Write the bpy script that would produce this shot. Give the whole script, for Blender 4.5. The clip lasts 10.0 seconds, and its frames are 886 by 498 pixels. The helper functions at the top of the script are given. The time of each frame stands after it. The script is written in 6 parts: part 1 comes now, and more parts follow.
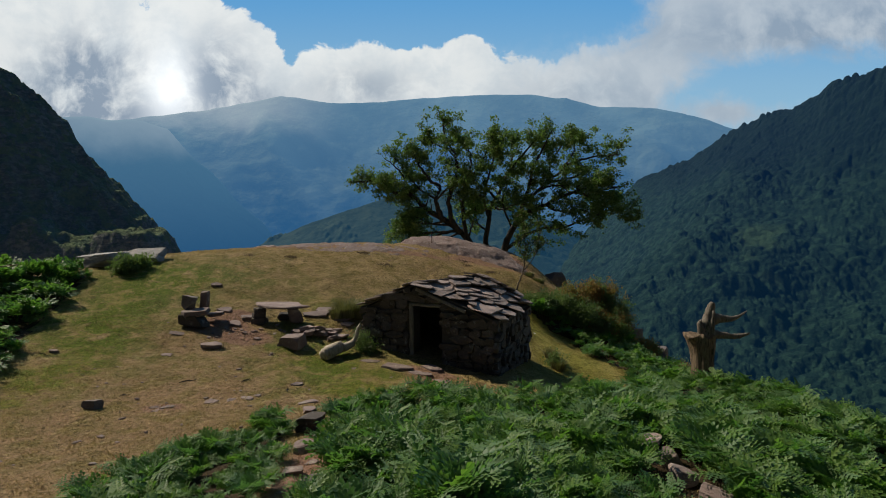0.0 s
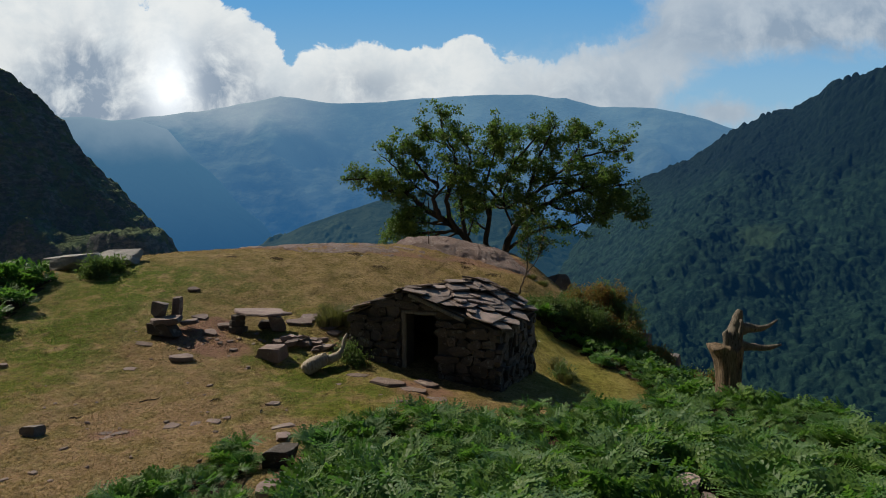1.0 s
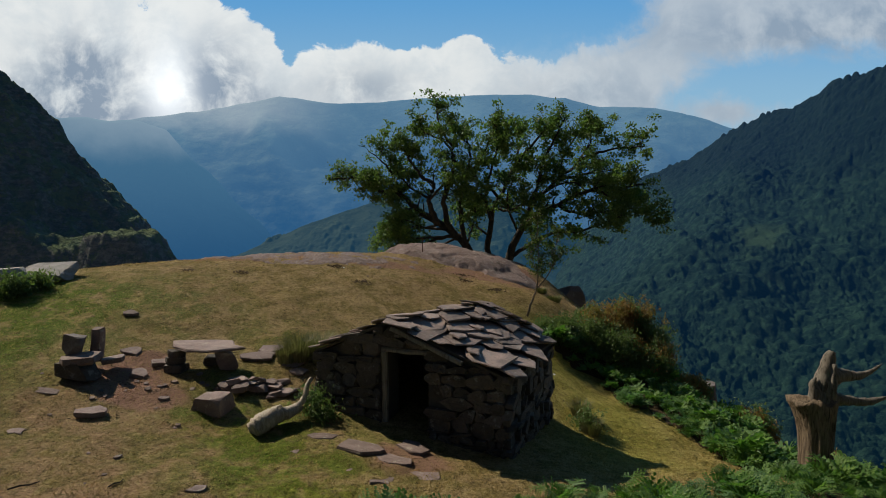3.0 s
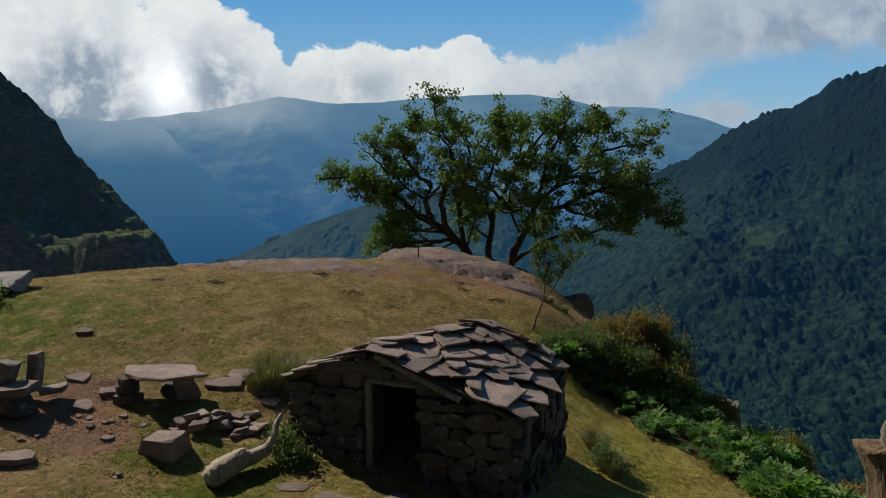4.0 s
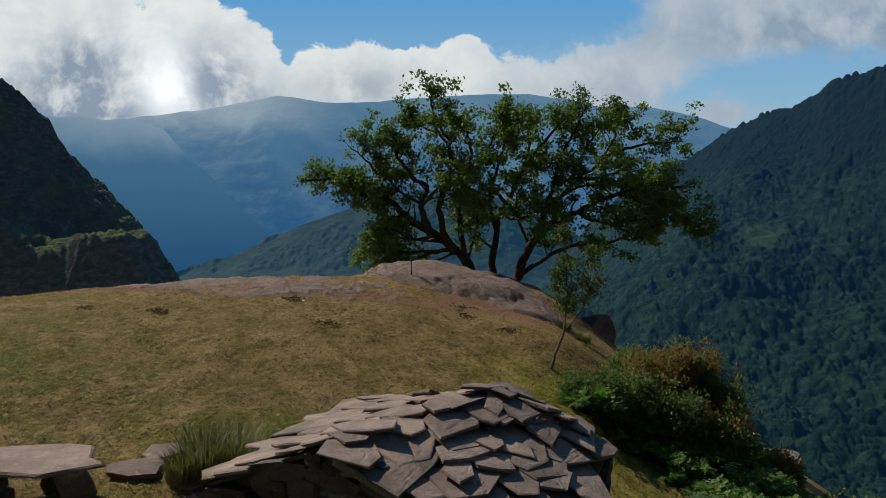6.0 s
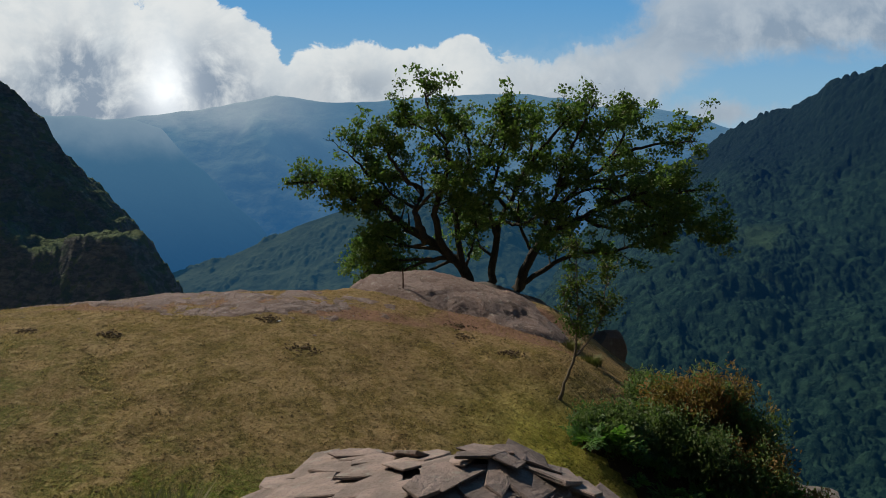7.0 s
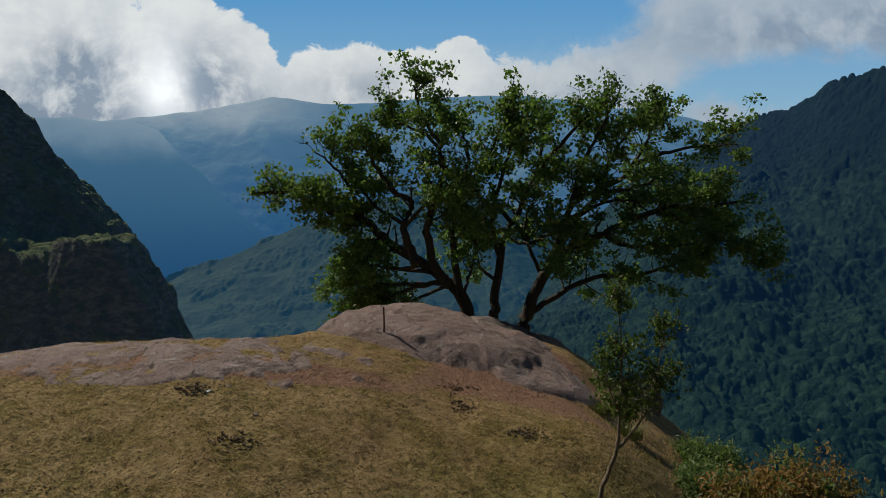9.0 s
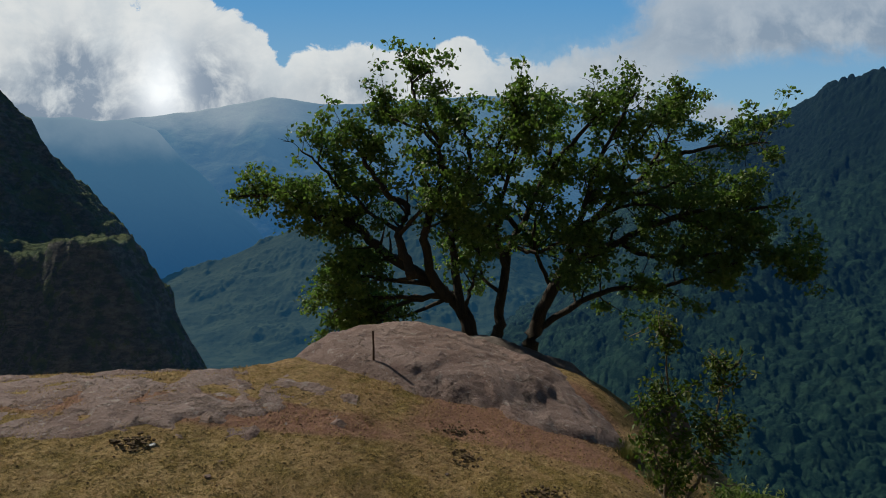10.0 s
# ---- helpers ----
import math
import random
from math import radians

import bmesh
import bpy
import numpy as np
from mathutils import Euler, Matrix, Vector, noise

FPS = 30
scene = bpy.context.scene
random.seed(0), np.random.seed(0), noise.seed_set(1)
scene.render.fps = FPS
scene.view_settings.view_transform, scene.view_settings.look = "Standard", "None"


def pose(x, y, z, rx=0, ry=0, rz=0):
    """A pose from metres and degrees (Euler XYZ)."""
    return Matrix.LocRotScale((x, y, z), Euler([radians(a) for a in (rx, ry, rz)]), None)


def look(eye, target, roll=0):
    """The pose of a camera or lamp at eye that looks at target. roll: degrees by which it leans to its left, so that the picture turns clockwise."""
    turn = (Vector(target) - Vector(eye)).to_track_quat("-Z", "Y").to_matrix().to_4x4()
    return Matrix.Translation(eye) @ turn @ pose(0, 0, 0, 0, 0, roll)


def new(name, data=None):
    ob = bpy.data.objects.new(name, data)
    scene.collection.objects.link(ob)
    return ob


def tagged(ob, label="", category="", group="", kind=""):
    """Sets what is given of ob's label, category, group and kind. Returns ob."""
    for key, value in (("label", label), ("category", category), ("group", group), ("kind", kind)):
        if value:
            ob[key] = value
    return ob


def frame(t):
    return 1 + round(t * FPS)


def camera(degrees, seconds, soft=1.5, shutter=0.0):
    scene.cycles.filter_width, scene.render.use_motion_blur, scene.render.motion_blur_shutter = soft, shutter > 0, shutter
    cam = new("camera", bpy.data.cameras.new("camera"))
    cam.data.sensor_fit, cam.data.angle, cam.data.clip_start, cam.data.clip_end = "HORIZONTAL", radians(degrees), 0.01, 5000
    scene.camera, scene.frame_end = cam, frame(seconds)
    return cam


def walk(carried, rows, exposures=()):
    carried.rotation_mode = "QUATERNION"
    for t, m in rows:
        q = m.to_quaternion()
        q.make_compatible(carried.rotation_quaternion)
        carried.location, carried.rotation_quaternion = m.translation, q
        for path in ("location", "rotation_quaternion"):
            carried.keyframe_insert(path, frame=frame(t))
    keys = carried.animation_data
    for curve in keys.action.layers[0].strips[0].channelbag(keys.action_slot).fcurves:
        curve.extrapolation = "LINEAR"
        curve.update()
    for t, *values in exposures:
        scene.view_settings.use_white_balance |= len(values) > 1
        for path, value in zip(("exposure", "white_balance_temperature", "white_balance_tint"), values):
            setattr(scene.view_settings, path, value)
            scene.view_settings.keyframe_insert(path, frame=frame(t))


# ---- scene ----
cam = camera(71.8, 10.0, soft=0.95)
METRES, EYE, TILT, LEAN, TURN = 18.0, 4.235, -3.0, 0.0, 0.0
ROWS = [
    (0.0, 0.0, 0.0, 0.0, -0.0, 0.0, 0.0),
    (0.5, 0.0027, 0.0451, 0.001, -0.01, -0.01, 0.02),
    (1.0, 0.0054, 0.092, 0.0018, -0.02, 0.01, 0.04),
    (1.5, 0.007, 0.1392, 0.0048, -0.02, 0.0, 0.07),
    (2.0, 0.0087, 0.1877, 0.0093, -0.04, 0.0, 0.06),
    (2.5, 0.0106, 0.2376, 0.0158, -0.05, 0.02, 0.08),
    (4.0, 0.0175, 0.3932, 0.033, -0.12, 0.02, 0.15),
    (4.5, 0.0184, 0.4422, 0.0388, -0.14, 0.0, 0.15),
    (5.0, 0.0192, 0.4893, 0.0462, -0.17, -0.02, 0.15),
    (5.5, 0.019, 0.5351, 0.0532, -0.2, -0.02, 0.11),
    (7.0, 0.0259, 0.6803, 0.077, -0.37, -0.03, 0.06),
    (7.5, 0.0312, 0.7302, 0.0872, -0.43, 0.03, 0.07),
    (8.0, 0.0339, 0.7814, 0.0961, -0.51, 0.03, 0.08),
    (8.5, 0.0336, 0.8328, 0.1064, -0.56, 0.08, 0.07),
    (9.0, 0.0341, 0.8838, 0.1152, -0.6, 0.11, 0.08),
    (9.5, 0.0358, 0.9369, 0.1235, -0.65, 0.14, 0.07),
    (10.0, 0.035, 0.9893, 0.1299, -0.68, 0.15, 0.04),
]
walk(cam, [(t, pose(0, 0, EYE, TILT, LEAN, TURN) @ pose(METRES * x, METRES * y, METRES * z, 90 + pitch, roll, yaw)) for t, x, y, z, yaw, pitch, roll in ROWS],
     exposures=[(0.0, 0.05), (5.5, 0.0), (10.0, -0.12)])

# ---- light ----
SUN_AZ, SUN_EL = radians(-54.0), radians(42.0)      # counted from +y, clockwise
to_sun = Vector((math.sin(SUN_AZ) * math.cos(SUN_EL), math.cos(SUN_AZ) * math.cos(SUN_EL), math.sin(SUN_EL)))
sun = new("sun", bpy.data.lights.new("sun", "SUN"))
sun.data.energy, sun.data.angle, sun.data.color = 4.7, radians(0.6), (1.0, 0.89, 0.72)
sun.matrix_world = look(to_sun * 50, (0, 0, 0))


class Nodes:
    """Builds a node tree with few words."""

    def __init__(self, tree):
        self.tree = tree
        tree.nodes.clear()

    def add(self, kind, inputs=None):
        n = self.tree.nodes.new(kind)
        for k, v in (inputs or {}).items():
            if isinstance(v, bpy.types.NodeSocket):
                self.tree.links.new(v, n.inputs[k])
            else:
                n.inputs[k].default_value = v
        return n

    def math(self, op, a, b=0.0, c=None, clamp=False):
        n = self.add("ShaderNodeMath", {0: a, 1: b})
        n.operation, n.use_clamp = op, clamp
        if c is not None:
            if isinstance(c, bpy.types.NodeSocket):
                self.tree.links.new(c, n.inputs[2])
            else:
                n.inputs[2].default_value = c
        return n.outputs[0]

    def mix(self, fac, a, b, blend="MIX"):
        n = self.add("ShaderNodeMix")
        n.data_type, n.blend_type = "RGBA", blend
        for i, v in ((0, fac), (6, a), (7, b)):
            if isinstance(v, bpy.types.NodeSocket):
                self.tree.links.new(v, n.inputs[i])
            else:
                n.inputs[i].default_value = v if i == 0 else (*v, 1)[:4]
        return n.outputs[2]

    def noise(self, vec, scale, detail=4.0, rough=0.55, distortion=0.0):
        n = self.add("ShaderNodeTexNoise", {"Scale": scale, "Detail": detail, "Roughness": rough, "Distortion": distortion})
        if vec is not None:
            self.tree.links.new(vec, n.inputs["Vector"])
        return n.outputs["Fac"]

    def step(self, x, lo, hi):
        n = self.add("ShaderNodeMapRange", {"Value": x, "From Min": lo, "From Max": hi})
        n.interpolation_type = "SMOOTHSTEP"
        return n.outputs[0]

    def ramp(self, x, stops):
        n = self.add("ShaderNodeValToRGB", {"Fac": x})
        el = n.color_ramp.elements
        while len(el) < len(stops):
            el.new(0.5)
        for e, (p, c) in zip(el, stops):
            e.position, e.color = p, (*c, 1)
        return n.outputs[0]


# ---- sky: clear blue with a bank of sunlit cumulus over the range ----
world = bpy.data.worlds.new("sky")
scene.world = world
world.use_nodes = True
N = Nodes(world.node_tree)
sky = N.add("ShaderNodeTexSky")
sky.sky_type, sky.sun_disc, sky.sun_elevation, sky.sun_rotation = "NISHITA", False, SUN_EL, SUN_AZ % (2 * math.pi)
sky.altitude, sky.dust_density = 600, 0.5
way = N.add("ShaderNodeTexCoord").outputs["Generated"]
axes = N.add("ShaderNodeSeparateXYZ", {0: way})
deep = N.math("MAXIMUM", axes.outputs[1], 0.08)
U = N.math("DIVIDE", axes.outputs[0], deep)
V = N.math("DIVIDE", axes.outputs[2], deep)
flat = N.add("ShaderNodeCombineXYZ", {0: U, 1: V}).outputs[0]
warp = N.add("ShaderNodeTexNoise", {"Vector": flat, "Scale": 6.0, "Detail": 3.0})
drift = N.add("ShaderNodeVectorMath", {0: warp.outputs["Color"], 1: (0.5, 0.5, 0.5)})
drift.operation = "SUBTRACT"
bent = N.add("ShaderNodeVectorMath", {0: drift.outputs[0], 1: (0.09, 0.09, 0.0), 2: flat})
bent.operation = "MULTIPLY_ADD"
bent = bent.outputs[0]
billow = N.noise(bent, 7.5, 12.0, 0.62)
wisp = N.noise(bent, 26.0, 8.0, 0.65)


def puff(cx, cy, rx, ry, amount):
    """A soft heap of cloud about the direction (cx, cy), as tangents right and up."""
    a = N.math("DIVIDE", N.math("SUBTRACT", U, cx), rx)
    b = N.math("DIVIDE", N.math("SUBTRACT", V, cy), ry)
    d = N.math("ADD", N.math("MULTIPLY", a, a), N.math("MULTIPLY", b, b))
    return N.math("MULTIPLY", N.math("POWER", 2.718, N.math("MULTIPLY", d, -1.0)), amount)


def total(items):
    out = items[0]
    for it in items[1:]:
        out = N.math("ADD", out, it)
    return out


HEAPS = [(-0.70, 0.30, 0.20, 0.11, 0.85), (-0.56, 0.24, 0.14, 0.12, 0.75), (-0.395, 0.27, 0.10, 0.085, 0.8), (-0.30, 0.22, 0.09, 0.07, 0.6), (-0.16, 0.225, 0.13, 0.055, 0.6),
         (-0.02, 0.225, 0.10, 0.06, 0.6), (0.045, 0.27, 0.035, 0.035, 0.55), (0.17, 0.2, 0.15, 0.05, 0.55), (0.36, 0.24, 0.05, 0.035, 0.4), (0.30, 0.20, 0.06, 0.03, 0.35), (0.40, 0.30, 0.15, 0.05, 0.6),
         (0.62, 0.315, 0.2, 0.055, 0.75), (0.47, 0.168, 0.12, 0.022, 0.55), (0.62, 0.2, 0.045, 0.02, 0.4), (-0.5, 0.15, 0.40, 0.06, 0.7), (-0.95, 0.3, 0.25, 0.2, 0.6), (0.1, 0.16, 0.25, 0.03, 0.4), (0.25, 0.232, 0.14, 0.045, 0.5), (0.46, 0.355, 0.16, 0.04, 0.55), (0.78, 0.35, 0.25, 0.05, 0.6), (-0.6, 0.37, 0.16, 0.05, 0.5)]
GAPS = [(-0.2, 0.37, 0.12, 0.03, -0.5), (0.2, 0.34, 0.14, 0.05, -0.4), (0.6, 0.22, 0.12, 0.022, -0.45), (-0.25, 0.25, 0.02, 0.035, -0.5), (-0.475, 0.33, 0.03, 0.03, -0.5), (-0.47, 0.27, 0.012, 0.03, -0.3)]
heaped = total([puff(*h) for h in HEAPS + GAPS])
thick = N.math("ADD", heaped, N.math("MULTIPLY", N.math("SUBTRACT", billow, 0.5), 1.5))
thick = N.math("ADD", thick, N.math("MULTIPLY", N.math("SUBTRACT", wisp, 0.5), 0.55))
# firm heaps towards the sun, thin grey veils away from it
veil = N.step(U, 0.0, 0.4)
firm, thin = N.step(thick, 0.32, 0.44), N.math("MULTIPLY", N.step(thick, 0.08, 0.72), 0.92)
cover = N.math("ADD", N.math("MULTIPLY", firm, N.math("SUBTRACT", 1.0, veil)), N.math("MULTIPLY", thin, veil))
# thick parts away from the hidden sun turn grey
GREYS = [(-0.57, 0.23, 0.09, 0.065, 1.35), (-0.36, 0.225, 0.06, 0.065, 1.15), (-0.13, 0.205, 0.09, 0.035, 0.7), (0.5, 0.295, 0.22, 0.045, 0.65), (0.72, 0.31, 0.25, 0.07, 0.9), (-0.62, 0.16, 0.2, 0.03, 1.0),
         (0.25, 0.19, 0.16, 0.05, 0.6), (-0.3, 0.17, 0.06, 0.04, 0.8), (-0.72, 0.2, 0.08, 0.04, 0.7), (0.47, 0.165, 0.12, 0.03, 0.45)]
lumps = N.noise(bent, 11.0, 9.0, 0.62)
grey = N.math("MULTIPLY", total([puff(*g) for g in GREYS]), N.step(lumps, 0.30, 0.60), clamp=True)
relief = N.step(N.noise(bent, 16.0, 8.0, 0.6), 0.35, 0.7)
cloud = N.mix(N.math("MULTIPLY", relief, 0.5), (0.75, 0.78, 0.78), (0.50, 0.58, 0.64))
cloud = N.mix(grey, cloud, (0.225, 0.295, 0.385))
cloud = N.mix(N.math("MULTIPLY", veil, 0.6), cloud, (0.30, 0.375, 0.465))
glow = N.math("ADD", puff(-0.44, 0.20, 0.04, 0.07, 0.35), puff(-0.44, 0.25, 0.2, 0.12, 0.06))
cloud = N.mix(1.0, cloud, N.add("ShaderNodeCombineColor", {0: glow, 1: glow, 2: glow}).outputs[0], "ADD")
# the low sky before the camera, lighter blue towards the horizon; the rest is the clear sky itself
blue = N.mix(N.step(V, 0.12, 0.42), (0.27, 0.47, 0.63), (0.085, 0.31, 0.62))
front = N.step(axes.outputs[1], 0.2, 0.55)
clear = N.mix(1.0, sky.outputs[0], (0.022, 0.022, 0.022), "MULTIPLY")
dome = N.mix(front, clear, blue)
seen = N.math("MULTIPLY", cover, front)
both = N.mix(seen, dome, cloud)
N.add("ShaderNodeOutputWorld", {0: N.add("ShaderNodeBackground", {"Color": both, "Strength": 1.0}).outputs[0]})


# ---- materials ----
def material(name):
    m = bpy.data.materials.new(name)
    m.use_nodes = True
    n = Nodes(m.node_tree)
    pos = n.add("ShaderNodeNewGeometry").outputs["Position"]
    return m, n, pos


def surface(n, colour, rough=0.85, bump=None, dist=0.02, strength=0.6, spec=0.25, metal=0.0, air=None):
    ins = {"Roughness": rough, "Specular IOR Level": spec, "Metallic": metal}
    b = n.add("ShaderNodeBsdfPrincipled", ins)
    if isinstance(colour, bpy.types.NodeSocket):
        n.tree.links.new(colour, b.inputs["Base Color"])
    else:
        b.inputs["Base Color"].default_value = (*colour, 1)
    if bump is not None:
        bn = n.add("ShaderNodeBump", {"Height": bump, "Distance": dist, "Strength": strength})
        n.tree.links.new(bn.outputs[0], b.inputs["Normal"])
    if air:                                          # haze painted as emission: light scattered by kilometres of air before the far distance
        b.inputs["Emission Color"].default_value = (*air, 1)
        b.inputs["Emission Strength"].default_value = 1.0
    n.add("ShaderNodeOutputMaterial", {0: b.outputs[0]})
    return b


def spot(n, pos, x, y, rx, ry):
    """1 within an ellipse on the ground, fading to 0 around it."""
    p = n.add("ShaderNodeSeparateXYZ", {0: pos})
    a = n.math("DIVIDE", n.math("SUBTRACT", p.outputs[0], x), rx)
    b = n.math("DIVIDE", n.math("SUBTRACT", p.outputs[1], y), ry)
    return n.math("POWER", 2.718, n.math("MULTIPLY", n.math("ADD", n.math("MULTIPLY", a, a), n.math("MULTIPLY", b, b)), -1.0))


def turf_colour(n, pos):
    broad = n.noise(pos, 0.35, 4.0, 0.6)
    mid = n.noise(pos, 1.7, 5.0, 0.6, 0.4)
    fine = n.noise(pos, 22.0, 4.0, 0.65)
    col = n.mix(n.step(mid, 0.38, 0.64), (0.19, 0.145, 0.040), (0.41, 0.29, 0.14))
    # worn straw on the trodden places, moss green in the damp ones
    dry = total_of(n, [spot(n, pos, -7, 11, 4, 4.5), spot(n, pos, -4.5, 13.5, 2.6, 1.2), spot(n, pos, -6, 16.5, 2.5, 1.2), spot(n, pos, 1.5, 28.5, 4, 2.0)])
    col = n.mix(n.math("MULTIPLY", dry, n.step(n.math("ADD", mid, n.math("MULTIPLY", broad, 0.4)), 0.5, 0.8), clamp=True), col, (0.36, 0.22, 0.13))
    wet = total_of(n, [spot(n, pos, -2.6, 15.3, 2.0, 1.6), spot(n, pos, -4.2, 16.9, 1.0, 0.7), spot(n, pos, -9.5, 17.5, 2.8, 4.5), spot(n, pos, -8.5, 21.5, 3.5, 2.0), spot(n, pos, -2.5, 20.3, 2, 1.0)])
    col = n.mix(n.math("MULTIPLY", n.math("MULTIPLY", wet, 0.9), n.step(mid, 0.68, 0.40), clamp=True), col, (0.09, 0.145, 0.018))
    col = n.mix(n.math("MULTIPLY", n.step(broad, 0.52, 0.7), 0.3), col, (0.13, 0.12, 0.028))
    earth = total_of(n, [spot(n, pos, -6.5, 17.75, 1.1, 0.75), spot(n, pos, -5.5, 17.1, 0.9, 0.5), spot(n, pos, -6.3, 18.7, 0.7, 0.4), spot(n, pos, -5.7, 12.3, 0.5, 0.3), spot(n, pos, -0.4, 15.4, 0.9, 0.7), spot(n, pos, -2.0, 9.5, 0.45, 3.0),
                         spot(n, pos, -4.0, 26.9, 2.0, 0.5), spot(n, pos, 1.6, 28.7, 1.5, 0.6), spot(n, pos, 3.2, 29.6, 1.0, 0.8), spot(n, pos, 1.6, 27.7, 1.5, 0.5), spot(n, pos, 3.2, 27.6, 0.8, 0.6), spot(n, pos, -1.4, 27.0, 1.6, 0.4), spot(n, pos, -7.0, 26.2, 1.5, 0.5)])
    bare = n.step(n.math("MULTIPLY", earth, n.math("ADD", mid, 0.45)), 0.3, 0.7)
    col = n.mix(bare, col, (0.30, 0.165, 0.125))
    rusty = n.math("MULTIPLY", n.step(n.noise(pos, 0.8, 5.0, 0.65, 0.5), 0.5, 0.64), 0.45)
    col = n.mix(rusty, col, (0.27, 0.165, 0.095))
    grain = n.noise(pos, 75.0, 3.0, 0.6)
    clump = n.noise(pos, 8.5, 5.0, 0.7)
    col = n.mix(n.math("MULTIPLY", n.step(clump, 0.52, 0.62), 0.75), col, (0.075, 0.06, 0.02))
    col = n.mix(n.math("MULTIPLY", n.step(clump, 0.46, 0.36), 0.7), col, (0.47, 0.36, 0.18))
    col = n.mix(n.math("MULTIPLY", n.step(grain, 0.42, 0.62), 0.5), col, (0.39, 0.29, 0.15))
    dark = n.math("MULTIPLY", n.step(fine, 0.54, 0.66), 0.66)
    col = n.mix(n.math("MULTIPLY", n.step(grain, 0.56, 0.4), 0.35), col, (0.06, 0.05, 0.015))
    col = n.mix(n.math("MULTIPLY", bare, 0.75), col, (0.29, 0.165, 0.125))
    col = n.mix(dark, col, (0.05, 0.042, 0.014))
    moss = total_of(n, [spot(n, pos, -3.6, 16.6, 1.2, 0.8), spot(n, pos, -2.4, 15.3, 1.7, 1.1), spot(n, pos, -1.6, 13.8, 1.5, 0.8), spot(n, pos, -4.2, 18.1, 0.8, 0.5), spot(n, pos, -9.9, 17.5, 1.7, 3.6), spot(n, pos, -10.0, 21.3, 2.0, 1.5), spot(n, pos, -8.9, 13.5, 0.8, 2.5), spot(n, pos, -3.0, 20.2, 1.3, 0.7)])
    moss = n.math("MULTIPLY", n.math("MULTIPLY", moss, n.step(n.math("ADD", n.math("MULTIPLY", mid, 0.7), n.math("MULTIPLY", clump, 0.3)), 0.66, 0.40)), 1.1, clamp=True)
    col = n.mix(moss, col, n.mix(1.0, col, (0.66, 0.92, 0.32), "MULTIPLY"))
    lush = n.math("MULTIPLY", total_of(n, [spot(n, pos, 4.3, 19.3, 1.9, 3.8), spot(n, pos, 2.6, 23.2, 1.5, 1.6)]), 0.9, clamp=True)
    col = n.mix(lush, col, n.mix(1.0, col, (1.0, 1.28, 0.52), "MULTIPLY"))
    return col, n.math("ADD", n.math("ADD", fine, clump), n.math("MULTIPLY", grain, 0.5)), mid


def total_of(n, items):
    out = items[0]
    for it in items[1:]:
        out = n.math("ADD", out, it)
    return out


M = {}
m, n, pos = material("turf")
col, fine, mid = turf_colour(n, pos)
surface(n, col, 0.95, n.math("ADD", n.math("MULTIPLY", fine, 0.6), n.noise(pos, 6.0, 5.0)), 0.10, 1.0, 0.1)
M["turf"] = m

m, n, pos = material("grass_blades")
col, fine, mid = turf_colour(n, pos)
rnd = n.add("ShaderNodeNewGeometry").outputs["Random Per Island"]
col = n.mix(n.math("MULTIPLY", rnd, 0.8), col, (0.40, 0.31, 0.13))
d = n.add("ShaderNodeBsdfDiffuse", {"Color": col})
t = n.add("ShaderNodeBsdfTranslucent", {"Color": col})
n.add("ShaderNodeOutputMaterial", {0: n.add("ShaderNodeMixShader", {0: 0.62, 1: d.outputs[0], 2: t.outputs[0]}).outputs[0]})
M["blades"] = m


def stone(name, base, light, dark, lichen=None, scale=1.0, lich_amount=0.6):
    m, n, pos = material(name)
    rnd = n.add("ShaderNodeObjectInfo").outputs["Random"]
    big = n.noise(pos, 2.2 * scale, 5.0, 0.6, 0.3)
    small = n.noise(pos, 26 * scale, 6.0, 0.65)
    col = n.mix(n.step(big, 0.3, 0.7), base, light)
    col = n.mix(n.math("MULTIPLY", n.step(small, 0.48, 0.75), 0.6), col, dark)
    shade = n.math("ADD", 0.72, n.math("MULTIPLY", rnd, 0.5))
    col = n.mix(1.0, col, n.add("ShaderNodeCombineColor", {0: shade, 1: shade, 2: shade}).outputs[0], "MULTIPLY")
    if lichen:
        lich = n.math("MULTIPLY", n.step(n.noise(pos, 5.5 * scale, 6.0, 0.7), 0.56, 0.66), lich_amount)
        col = n.mix(lich, col, lichen)
    wave = n.add("ShaderNodeTexWave", {"Scale": 3.0 * scale, "Distortion": 9.0, "Detail": 4.0, "Detail Scale": 1.5})
    wave.bands_direction = "Z"
    layers = wave.outputs["Fac"]
    surface(n, col, 0.88, n.math("ADD", n.math("ADD", small, n.math("MULTIPLY", big, 1.5)), n.math("MULTIPLY", layers, 0.3)), 0.02, 0.7, 0.3)
    return m


M["slate"] = stone("roof_slate", (0.16, 0.128, 0.112), (0.30, 0.226, 0.196), (0.06, 0.047, 0.043), (0.26, 0.25, 0.215))
M["wallstone"] = stone("wall_stone", (0.062, 0.051, 0.043), (0.115, 0.095, 0.08), (0.03, 0.025, 0.021), (0.24, 0.24, 0.215), 1.0, 0.6)
M["redstone"] = stone("red_sandstone", (0.17, 0.125, 0.113), (0.27, 0.205, 0.18), (0.09, 0.064, 0.057), (0.36, 0.33, 0.27))
m, n, pos = material("bedrock_cracked")
big = n.noise(pos, 1.2, 5.0, 0.6, 0.3)
small = n.noise(pos, 17, 6.0, 0.7)
col = n.mix(n.step(big, 0.35, 0.65), (0.19, 0.13, 0.115), (0.265, 0.20, 0.18))
col = n.mix(n.math("MULTIPLY", n.step(small, 0.5, 0.64), 0.65), col, (0.11, 0.075, 0.066))
